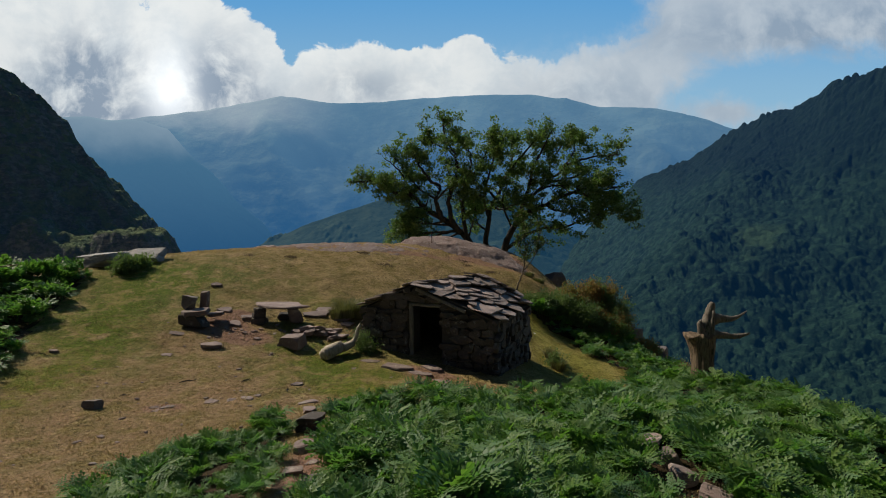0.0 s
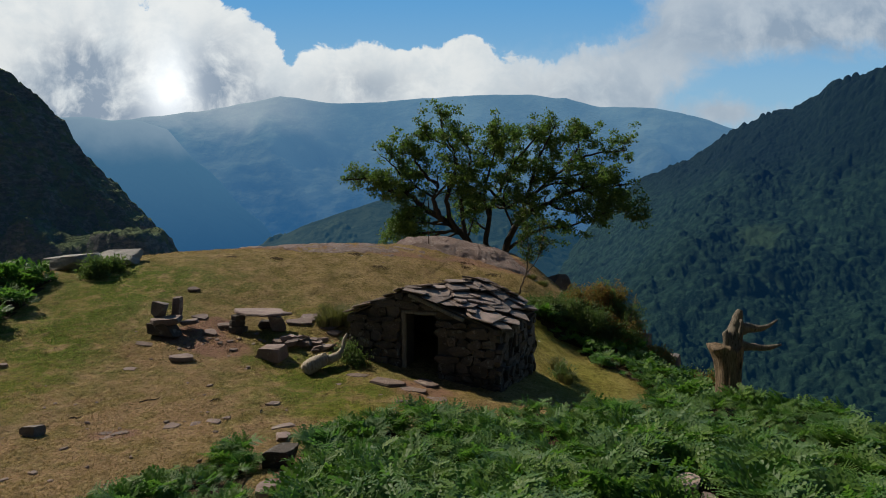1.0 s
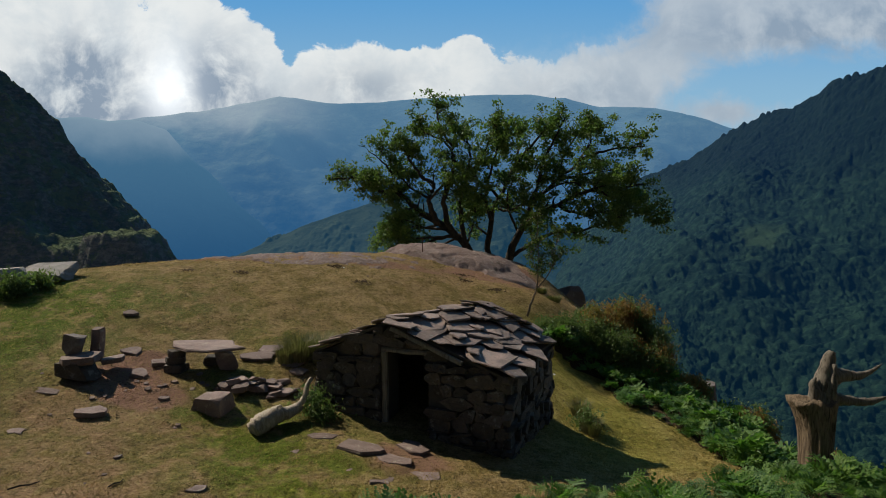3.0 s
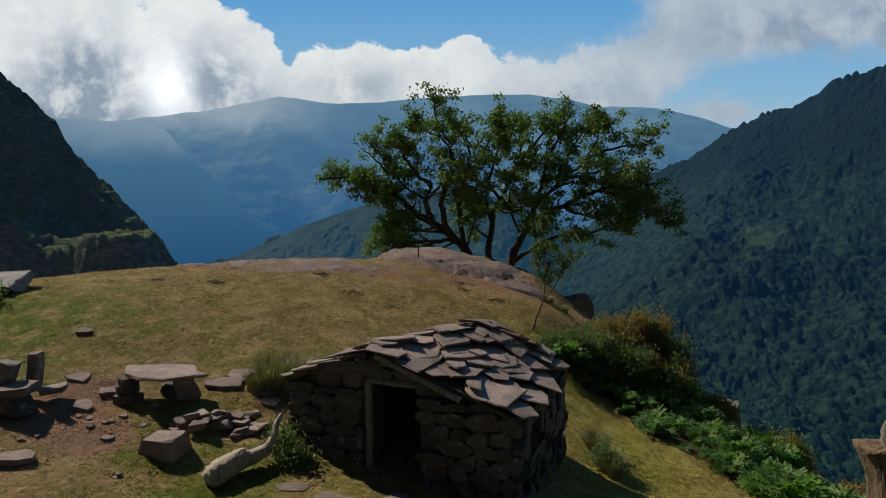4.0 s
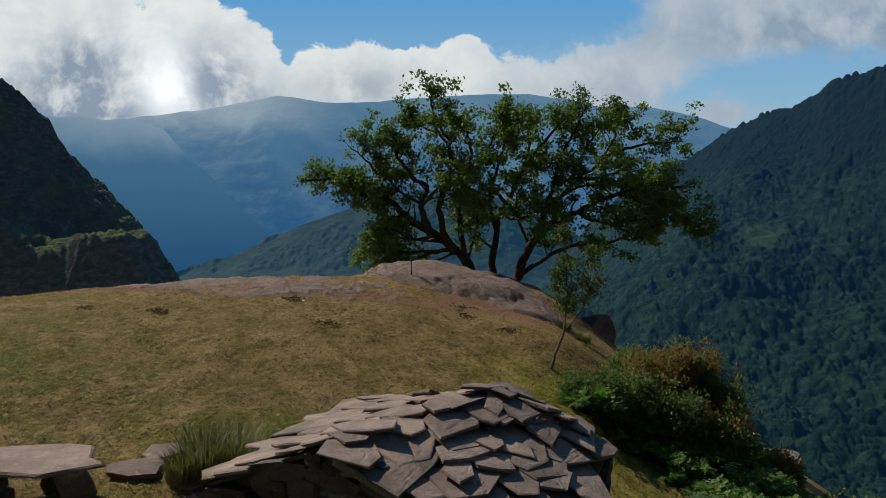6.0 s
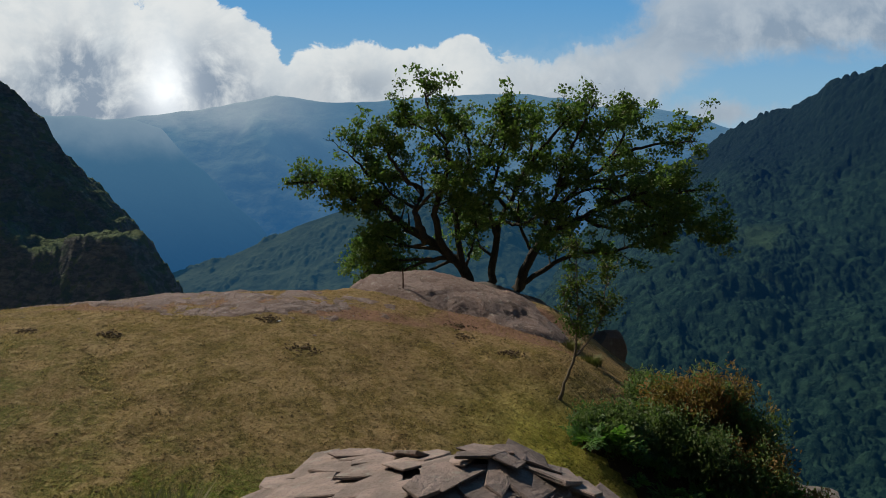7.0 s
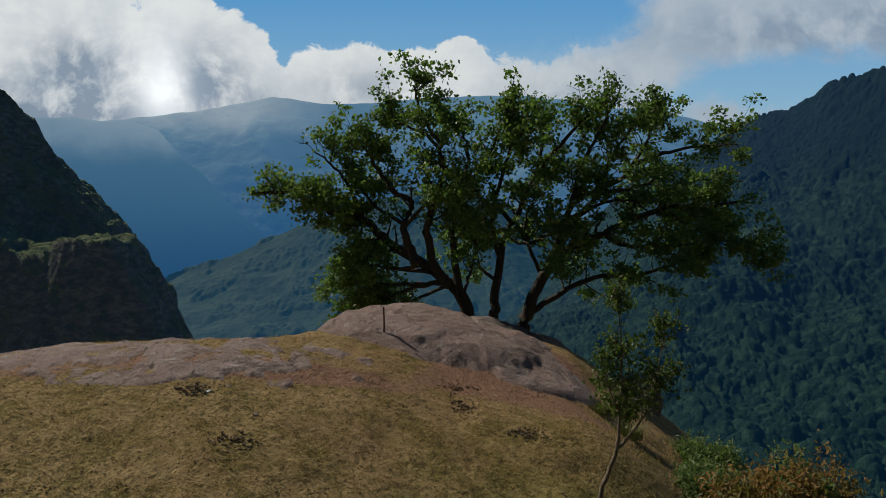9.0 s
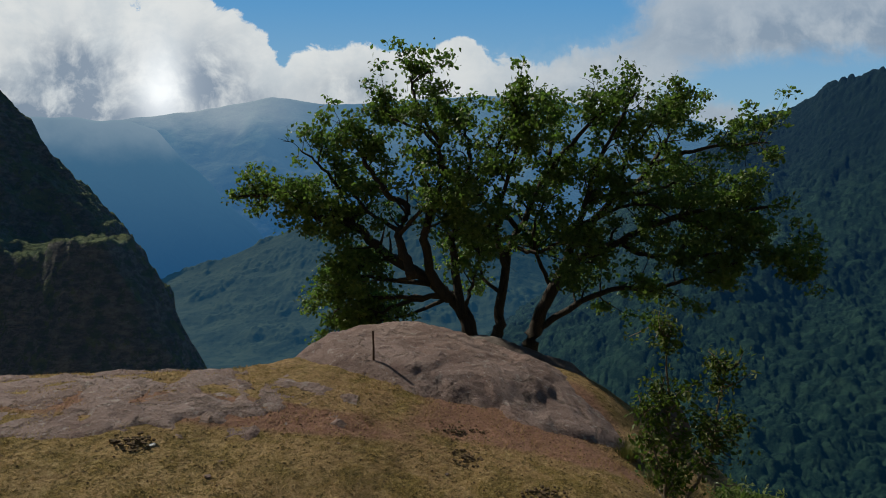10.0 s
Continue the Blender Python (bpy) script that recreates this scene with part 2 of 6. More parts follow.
col = n.mix(n.math("MULTIPLY", n.step(n.noise(pos, 6.0, 6.0, 0.7), 0.56, 0.64), 0.6), col, (0.36, 0.33, 0.31))
net = n.add("ShaderNodeTexVoronoi", {"Vector": pos, "Scale": 1.1})
net.feature = "DISTANCE_TO_EDGE"
warped = n.math("ADD", net.outputs["Distance"], n.math("MULTIPLY", n.math("SUBTRACT", n.noise(pos, 5.0, 5.0, 0.75), 0.5), 0.4))
crack = n.math("MULTIPLY", n.step(warped, 0.025, 0.0), n.step(big, 0.46, 0.56))
col = n.mix(n.math("MULTIPLY", crack, 0.5), col, (0.09, 0.065, 0.055))
specks = n.noise(pos, 55.0, 5.0, 0.75)
col = n.mix(n.math("MULTIPLY", n.step(specks, 0.52, 0.66), 0.45), col, (0.10, 0.072, 0.062))
col = n.mix(n.math("MULTIPLY", n.step(specks, 0.46, 0.36), 0.4), col, (0.38, 0.33, 0.30))
relief = n.math("SUBTRACT", n.math("ADD", n.math("ADD", n.math("ADD", small, n.math("MULTIPLY", specks, 0.5)), n.math("MULTIPLY", n.noise(pos, 4.0, 5.0, 0.7), 2.0)), big), n.math("MULTIPLY", crack, 1.5))
surface(n, col, 0.85, relief, 0.05, 1.0, 0.3)
M["bedrock"] = m
M["greyrock"] = stone("grey_rock", (0.25, 0.235, 0.22), (0.37, 0.35, 0.33), (0.11, 0.10, 0.095), (0.40, 0.40, 0.37), 1.4)
M["darkrock"] = stone("dark_rock", (0.12, 0.10, 0.09), (0.19, 0.165, 0.15), (0.05, 0.04, 0.035), (0.2, 0.2, 0.17))

# litter under the bracken, its colour kept dark to deepen the shaded gaps
m, n, pos = material("fern_litter")
surface(n, n.mix(n.noise(pos, 14, 5.0, 0.7), (0.022, 0.018, 0.010), (0.075, 0.05, 0.026)), 0.95, n.noise(pos, 30, 5.0), 0.05, 1.0, 0.1)
M["litter"] = m
m, n, pos = material("mortar_dark")
surface(n, n.mix(n.noise(pos, 12), (0.05, 0.042, 0.035), (0.10, 0.085, 0.07)), 0.95, n.noise(pos, 30), 0.02)
M["core"] = m


def wood(name, a, b, dark, scale=1.0):
    m, n, pos = material(name)
    flat_pos = n.add("ShaderNodeMapping", {"Vector": pos, "Scale": (9 * scale, 9 * scale, 0.9 * scale)}).outputs[0]
    grain = n.noise(flat_pos, 3.0, 6.0, 0.65, 0.6)
    blot = n.noise(pos, 3.0 * scale, 4.0)
    col = n.mix(n.step(grain, 0.3, 0.7), a, b)
    col = n.mix(n.step(n.math("ADD", n.math("MULTIPLY", grain, 0.6), n.math("MULTIPLY", blot, 0.5)), 0.58, 0.75), col, dark)
    surface(n, col, 0.85, grain, 0.025, 0.9, 0.2)
    return m


M["deadwood"] = wood("dead_wood", (0.22, 0.165, 0.11), (0.075, 0.055, 0.038), (0.025, 0.019, 0.014))
M["greywood"] = wood("grey_dead_wood", (0.20, 0.175, 0.14), (0.095, 0.08, 0.062), (0.035, 0.028, 0.022))
M["bleached"] = wood("bleached_wood", (0.50, 0.44, 0.36), (0.30, 0.25, 0.19), (0.12, 0.085, 0.055))
M["oldboard"] = wood("weathered_board", (0.25, 0.225, 0.19), (0.16, 0.14, 0.115), (0.07, 0.06, 0.045))
M["bark"] = wood("oak_bark", (0.052, 0.046, 0.038), (0.03, 0.026, 0.021), (0.016, 0.014, 0.011), 1.3)
M["palebark"] = wood("sapling_bark", (0.19, 0.15, 0.11), (0.12, 0.095, 0.07), (0.06, 0.045, 0.03), 2.0)


def foliage(name, a, b, c, through_light=0.35, rough=0.6, patch=0.6, spec=0.2):
    """Leaves: each its own tint, with some light passing through."""
    m, n, pos = material(name)
    rnd = n.add("ShaderNodeNewGeometry").outputs["Random Per Island"]
    col = n.mix(rnd, a, b)
    col = n.mix(n.math("MULTIPLY", n.step(n.noise(pos, patch, 3.0), 0.45, 0.65), 0.8), col, c)
    p = n.add("ShaderNodeBsdfPrincipled", {"Base Color": col, "Roughness": rough, "Specular IOR Level": spec})
    t = n.add("ShaderNodeBsdfTranslucent", {"Color": n.mix(1.0, col, (1.05, 1.35, 0.7), "MULTIPLY")})
    n.add("ShaderNodeOutputMaterial", {0: n.add("ShaderNodeMixShader", {0: through_light, 1: p.outputs[0], 2: t.outputs[0]}).outputs[0]})
    return m


M["oakleaf"] = foliage("oak_leaves", (0.072, 0.118, 0.03), (0.15, 0.205, 0.065), (0.088, 0.14, 0.046), 0.42, 0.5, 0.9, 0.22)
M["bracken"] = foliage("bracken", (0.05, 0.125, 0.024), (0.145, 0.235, 0.048), (0.10, 0.18, 0.075), 0.42, 0.5, 1.3, 0.22)
M["gorse"] = foliage("gorse", (0.085, 0.125, 0.04), (0.16, 0.20, 0.075), (0.12, 0.16, 0.075), 0.42, 0.5, 1.4, 0.35)
M["rust"] = foliage("dry_gorse", (0.30, 0.155, 0.06), (0.21, 0.13, 0.055), (0.15, 0.13, 0.05), 0.4, 0.7, 1.4)
M["rush"] = foliage("rushes", (0.13, 0.125, 0.05), (0.24, 0.21, 0.11), (0.09, 0.10, 0.035), 0.2, 0.6)
M["yellowing"] = foliage("sapling_leaves", (0.05, 0.08, 0.018), (0.10, 0.12, 0.028), (0.07, 0.105, 0.02), 0.4, 0.5)

m, n, pos = material("iron")
surface(n, n.mix(n.noise(pos, 40), (0.10, 0.045, 0.025), (0.05, 0.035, 0.03)), 0.8, n.noise(pos, 60), 0.005)
M["iron"] = m
m, n, pos = material("dung")
surface(n, n.mix(n.noise(pos, 30), (0.07, 0.046, 0.024), (0.14, 0.10, 0.055)), 0.95, n.noise(pos, 25), 0.03)
M["dung"] = m
m, n, pos = material("white_scrap")
surface(n, (0.75, 0.75, 0.73), 0.6)
M["scrap"] = m

# the distance
m, n, pos = material("far_woods")
rough_c = n.noise(pos, 0.03, 5.0, 0.65)
leafy = n.noise(pos, 0.45, 5.0, 0.75)
tint = n.noise(pos, 0.09, 2.0, 0.5)
col = n.mix(n.step(rough_c, 0.35, 0.7), (0.0065, 0.021, 0.0145), (0.014, 0.036, 0.022))
col = n.mix(n.math("MULTIPLY", n.step(tint, 0.45, 0.62), 0.6), col, (0.030, 0.066, 0.038))
col = n.mix(n.math("MULTIPLY", n.step(leafy, 0.5, 0.75), 0.5), col, (0.046, 0.086, 0.050))
# higher woods darkened in the colour, standing in for cloud shade
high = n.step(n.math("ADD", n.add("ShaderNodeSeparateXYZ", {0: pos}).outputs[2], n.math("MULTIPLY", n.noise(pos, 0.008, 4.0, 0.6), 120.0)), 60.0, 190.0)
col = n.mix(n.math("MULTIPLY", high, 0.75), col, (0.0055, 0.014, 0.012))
open_land = n.add("ShaderNodeAttribute")
open_land.attribute_name = "meadow"
col = n.mix(open_land.outputs["Fac"], col, (0.042, 0.078, 0.036))
b = surface(n, col, 0.9, leafy, 4.0, 1.0, 0.05)
# blue haze put into the emission, stronger farther off
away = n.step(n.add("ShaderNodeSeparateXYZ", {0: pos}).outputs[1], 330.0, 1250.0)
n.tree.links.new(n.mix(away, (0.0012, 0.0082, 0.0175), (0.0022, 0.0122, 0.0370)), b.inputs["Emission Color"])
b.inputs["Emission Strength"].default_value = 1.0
M["farwoods"] = m
m, n, pos = material("hill_pasture")
col = n.mix(n.step(n.noise(pos, 0.012, 6.0, 0.65, 0.6), 0.4, 0.65), (0.026, 0.040, 0.022), (0.013, 0.024, 0.014))
col = n.mix(n.step(n.noise(pos, 0.05, 5.0, 0.7), 0.52, 0.62), col, (0.010, 0.020, 0.011))
# even blue haze is given to the ridge as emission
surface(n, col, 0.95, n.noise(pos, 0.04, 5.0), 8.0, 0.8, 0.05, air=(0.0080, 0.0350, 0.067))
M["pasture"] = m
m, n, pos = material("far_range")
col = n.mix(n.step(n.noise(pos, 0.004, 6.0, 0.65, 0.5), 0.4, 0.65), (0.055, 0.07, 0.05), (0.022, 0.034, 0.026))
b = surface(n, col, 0.95, n.noise(pos, 0.012, 6.0), 25.0, 0.8, 0.0)
# kilometres of lit air before the range, painted into its emission: paler high up under the clouds, with slanting beams
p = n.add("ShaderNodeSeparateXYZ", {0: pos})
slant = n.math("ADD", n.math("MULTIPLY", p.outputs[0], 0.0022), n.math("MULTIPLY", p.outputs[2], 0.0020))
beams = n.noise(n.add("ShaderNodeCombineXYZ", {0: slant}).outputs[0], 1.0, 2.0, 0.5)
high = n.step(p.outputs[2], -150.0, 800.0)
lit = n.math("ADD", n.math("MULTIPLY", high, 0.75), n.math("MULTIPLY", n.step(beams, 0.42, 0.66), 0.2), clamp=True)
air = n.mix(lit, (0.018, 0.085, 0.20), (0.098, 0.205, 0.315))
# white cloud mist about the left crest, painted into the emission too
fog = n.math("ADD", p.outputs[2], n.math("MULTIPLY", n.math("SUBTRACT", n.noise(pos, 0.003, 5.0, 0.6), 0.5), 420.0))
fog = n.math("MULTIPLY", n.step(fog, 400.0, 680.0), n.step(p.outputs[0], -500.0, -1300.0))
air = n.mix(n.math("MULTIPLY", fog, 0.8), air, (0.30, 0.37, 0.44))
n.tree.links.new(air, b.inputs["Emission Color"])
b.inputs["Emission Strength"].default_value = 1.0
M["farrange"] = m
m, n, pos = material("haze_spur")
col = n.mix(n.step(n.noise(pos, 0.008, 6.0, 0.65, 0.5), 0.4, 0.65), (0.03, 0.045, 0.03), (0.015, 0.025, 0.018))
b = surface(n, col, 0.95, n.noise(pos, 0.02, 6.0), 10.0, 0.3, 0.0)
# blue haze, and mist along the top, painted as emission of the slope
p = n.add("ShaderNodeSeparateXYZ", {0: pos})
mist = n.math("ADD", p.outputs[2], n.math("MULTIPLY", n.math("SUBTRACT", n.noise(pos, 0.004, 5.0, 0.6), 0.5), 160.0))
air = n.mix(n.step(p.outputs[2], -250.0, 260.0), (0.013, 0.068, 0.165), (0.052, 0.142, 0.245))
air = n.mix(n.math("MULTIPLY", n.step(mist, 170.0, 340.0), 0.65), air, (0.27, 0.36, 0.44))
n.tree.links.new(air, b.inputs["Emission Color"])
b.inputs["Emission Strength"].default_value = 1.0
M["hazespur"] = m
m, n, pos = material("crag")
ledge = n.add("ShaderNodeMapping", {"Vector": pos, "Scale": (0.5, 0.5, 1.0)}).outputs[0]
green = n.step(n.noise(pos, 0.11, 6.0, 0.65), 0.5, 0.62)
up = n.add("ShaderNodeSeparateXYZ", {0: n.add("ShaderNodeNewGeometry").outputs["Normal"]}).outputs[2]
col = n.mix(n.step(n.noise(ledge, 0.6, 6.0, 0.65, 0.4), 0.35, 0.7), (0.06, 0.064, 0.06), (0.20, 0.20, 0.185))
col = n.mix(n.math("MULTIPLY", n.step(n.math("ADD", up, n.math("MULTIPLY", green, 0.5)), 0.5, 0.85), 0.9), col, (0.10, 0.135, 0.045))
col = n.mix(n.math("MULTIPLY", n.step(n.noise(pos, 0.3, 6.0, 0.7), 0.5, 0.6), 0.7), col, (0.045, 0.075, 0.028))
# faint blue veil of air added to the rock as emission
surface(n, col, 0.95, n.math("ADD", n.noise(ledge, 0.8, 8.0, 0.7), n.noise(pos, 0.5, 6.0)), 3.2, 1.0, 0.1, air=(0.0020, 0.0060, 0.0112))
M["crag"] = m

# ---- mesh helpers ----
def mesh_np(name, verts, faces, mat, smooth=False):
    """A mesh from arrays; faces is one array of triangles or quads, or a list of both."""
    groups = faces if isinstance(faces, list) else [faces]
    groups = [np.asarray(g, np.int32) for g in groups if len(g)]
    me = bpy.data.meshes.new(name)
    verts = np.asarray(verts, np.float32)
    me.vertices.add(len(verts))
    me.vertices.foreach_set("co", verts.ravel())
    loops = np.concatenate([g.ravel() for g in groups])
    sizes = np.concatenate([np.full(len(g), g.shape[1], np.int32) for g in groups])
    me.loops.add(len(loops))
    me.loops.foreach_set("vertex_index", loops)
    me.polygons.add(len(sizes))
    me.polygons.foreach_set("loop_start", np.concatenate([[0], np.cumsum(sizes)[:-1]]).astype(np.int32))
    me.polygons.foreach_set("use_smooth", np.full(len(sizes), smooth))
    me.update(calc_edges=True)
    me.validate()
    if mat:
        me.materials.append(mat)
    return me


def part(name, data, parent, label="", m=None):
    """A mesh as one part of a thing, at the pose m within it."""
    ob = new(name, data)
    ob.parent = parent
    if m is not None:
        ob.matrix_local = m
    if label:
        ob["label"] = label
    return ob


def empty(name, m):
    ob = new(name)
    ob.empty_display_size = 0.2
    ob.matrix_world = m
    return ob


def grid_faces(nx, ny):
    i = np.arange(nx - 1)[:, None] * ny + np.arange(ny - 1)[None, :]
    return np.stack([i, i + ny, i + ny + 1, i + 1], -1).reshape(-1, 4)


def fbm(x, y, scale, octaves=5, seed=0, ridged=False, gain=0.5):
    """Value noise on arrays, about -1 to 1."""
    out, amp, tot = np.zeros(np.broadcast(x, y).shape), 1.0, 0.0
    for o in range(octaves):
        fx, fy = x * scale * 2 ** o + 17.3 * o + seed * 3.7, y * scale * 2 ** o - 9.1 * o + seed * 5.9
        ix, iy = np.floor(fx), np.floor(fy)
        tx, ty = fx - ix, fy - iy
        tx, ty = tx * tx * (3 - 2 * tx), ty * ty * (3 - 2 * ty)

        def h(a, b):
            v = np.sin(a * 127.1 + b * 311.7 + seed * 74.7 + o * 13.1) * 43758.5453
            return 2 * (v - np.floor(v)) - 1
        v = (h(ix, iy) * (1 - tx) + h(ix + 1, iy) * tx) * (1 - ty) + (h(ix, iy + 1) * (1 - tx) + h(ix + 1, iy + 1) * tx) * ty
        out += amp * ((1 - 2 * np.abs(v)) if ridged else v)
        tot += amp
        amp *= gain
    return out / tot


def smooth01(t):
    t = np.clip(t, 0, 1)
    return t * t * (3 - 2 * t)


def tube(points, radii, sides=6, wobble=0.0, rng=None, cap=True):
    """A tapering tube along points: vertices, quads, and triangles at its end."""
    P = np.asarray(points, float)
    T = np.gradient(P, axis=0)
    T /= np.linalg.norm(T, axis=1)[:, None] + 1e-9
    ref = np.array([0.31, 0.2, 0.93]) if abs(T[0, 2]) < 0.9 else np.array([0.95, 0.3, 0.1])
    A = np.cross(T, ref)
    A /= np.linalg.norm(A, axis=1)[:, None] + 1e-9
    B = np.cross(T, A)
    ang = np.linspace(0, 2 * math.pi, sides, endpoint=False)
    R = np.asarray(radii, float)[:, None] * np.ones((1, sides))
    if wobble and rng is not None:
        R = R * (1 + wobble * rng.uniform(-1, 1, R.shape))
    ring = P[:, None, :] + R[..., None] * (np.cos(ang)[None, :, None] * A[:, None, :] + np.sin(ang)[None, :, None] * B[:, None, :])
    k = len(P)
    i = np.arange(k - 1)[:, None] * sides + np.arange(sides)[None, :]
    j = np.arange(k - 1)[:, None] * sides + (np.arange(sides)[None, :] + 1) % sides
    quads = np.stack([i, j, j + sides, i + sides], -1).reshape(-1, 4)
    V = ring.reshape(-1, 3)
    tris = np.zeros((0, 3), int)
    if cap:
        V = np.vstack([V, P[-1:], P[:1]])
        a = np.arange(sides)
        b = (a + 1) % sides
        tris = np.vstack([np.stack([a + (k - 1) * sides, b + (k - 1) * sides, np.full(sides, k * sides)], 1), np.stack([b, a, np.full(sides, k * sides + 1)], 1)])
    return V, quads, tris


class Heap:
    """Gathers arrays of vertices and faces into one mesh."""

    def __init__(self):
        self.v, self.f3, self.f4, self.n = [], [], [], 0

    def add(self, v, f4=None, f3=None):
        if f4 is not None and len(f4):
            self.f4.append(np.asarray(f4) + self.n)
        if f3 is not None and len(f3):
            self.f3.append(np.asarray(f3) + self.n)
        self.v.append(v)
        self.n += len(v)

    def mesh(self, name, mat, smooth=False):
        return mesh_np(name, np.vstack(self.v), [np.vstack(g) for g in (self.f3, self.f4) if g], mat, smooth)


def curve_through(points, steps=5):
    """Catmull-Rom through a few points."""
    P = np.asarray(points, float)
    P = np.vstack([2 * P[0] - P[1], P, 2 * P[-1] - P[-2]])
    out = []
    for i in range(1, len(P) - 2):
        for t in np.linspace(0, 1, steps, endpoint=False):
            a, b, c, d = P[i - 1:i + 3]
            out.append(0.5 * (2 * b + (c - a) * t + (2 * a - 5 * b + 4 * c - d) * t * t + (3 * b - a - 3 * c + d) * t ** 3))
    out.append(P[-2])
    return np.array(out)


# ---- ground: a grassy spur that falls into the valley ----
SWELL = [(0, 0, .797), (0, 1, 1.747), (0, 2, 1.307), (0, 3, -.538), (0, 4, -.447), (1, 0, -.957), (1, 1, -1.214), (1, 2, .56), (1, 3, .67),
         (2, 0, -.192), (2, 1, -.658), (2, 2, -.544), (3, 0, -.218), (3, 1, .072), (4, 0, -.109)]
HUMPS = [(3.4, 26.3, 1.5, .45), (4.6, 22.3, 1.5, -.45), (6.6, 14.8, 2.2, .35), (1.0, 32.0, 2.2, .3), (-3.2, 19.2, 1.2, .15), (0, 5, 3, .25), (9.5, 12.5, 3.5, .5), (4.3, 18.3, 2.6, -.42), (3.9, 30.9, 1.5, .6)]


def hill(x, y):
    """Height of the smooth ground."""
    x, y = np.asarray(x, float), np.asarray(y, float)
    X, Y = (np.clip(x, -15, 9) + 2) / 8, (np.clip(y, 3, 30) - 19) / 9
    h = sum(c * X ** i * Y ** j for i, j, c in SWELL)
    for bx, by, r, a in HUMPS:
        h = h + a * np.exp(-((x - bx) ** 2 + (y - by) ** 2) / r ** 2)
    h = h - .65 * np.maximum(x - 9, 0) - .15 * np.maximum(-15 - x, 0) - 0.12 * np.maximum(3 - y, 0)
    rim = 28.3 + 6.2 * smooth01((x + 3.5) / 4.5) - 1.1 * np.maximum(-8 - x, 0)
    d = np.maximum(y - rim, 0)
    return np.maximum(h - 1.3 * d * d / (d + 1.5), -320 + 20 * fbm(x, y, 0.004, 4, 3))


def lie(x, y):
    """Height of the ground with its small lumps."""
    near = np.exp(-((np.asarray(x) + 2) ** 2 + (np.asarray(y) - 18) ** 2) / 30 ** 2)
    return hill(x, y) + near * (0.07 * fbm(x, y, 0.7, 3, 1) + 0.05 * fbm(x, y, 2.6, 3, 2))


def stretch(lo, hi, step, far_lo, far_hi, growth=1.12):
    mid = list(np.arange(lo, hi + 1e-6, step))
    s, a = step, hi
    while a < far_hi:
        s *= growth
        a += s
        mid.append(a)
    s, a = step, lo
    while a > far_lo:
        s *= growth
        a -= s
        mid.insert(0, a)
    return np.array(mid)


gx, gy = stretch(-16, 10, 0.13, -4500, 4500), stretch(5, 34.5, 0.13, -4500, 4800)
GX, GY = np.meshgrid(gx, gy, indexing="ij")
ground = new("ground", mesh_np("ground", np.stack([GX, GY, lie(GX, GY)], -1).reshape(-1, 3), grid_faces(len(gx), len(gy)), M["turf"], True))
tagged(ground, "short dry olive and straw-coloured mountain turf on a rounded spur", "ground", kind="structure")


# ---- the distance: crag, wooded mountain, pasture ridge, far range ----
def rise(D, az, near, far, foot, crest_az, crest_el, bend=1.0):
    """Height of a mountainside that climbs from `near` to its crest at `far` metres off, and falls behind it."""
    e = np.interp(az, crest_az, crest_el)
    t = (D - near) / (far - near)
    phi = foot + (e - foot) * np.clip(t, -0.3, 1.0) ** 1 if bend == 1.0 else foot + (e - foot) * np.clip(t, 0, 1) ** bend
    return 4 + D * np.tan(np.radians(phi)) - np.maximum(D - far, 0) * 0.5


def domes(x, y, cell, seed):
    """Heights of tree crowns crowded together, one in each cell."""
    cx, cy = np.floor(x / cell), np.floor(y / cell)
    out = np.zeros(x.shape)
    for dx in (-1, 0, 1):
        for dy in (-1, 0, 1):
            a, b = cx + dx, cy + dy

            def h(k):
                v = np.sin(a * 12.9898 + b * 78.233 + seed + k * 37.7) * 43758.5453
                return v - np.floor(v)
            px, py = (a + 0.15 + 0.7 * h(1)) * cell, (b + 0.15 + 0.7 * h(2)) * cell
            r = cell * (0.5 + 0.5 * h(3))
            q = np.clip(1 - ((x - px) ** 2 + (y - py) ** 2) / r ** 2, 0, 1)
            out = np.maximum(out, (0.55 + 0.45 * h(4)) * cell * np.sqrt(q))
    return out


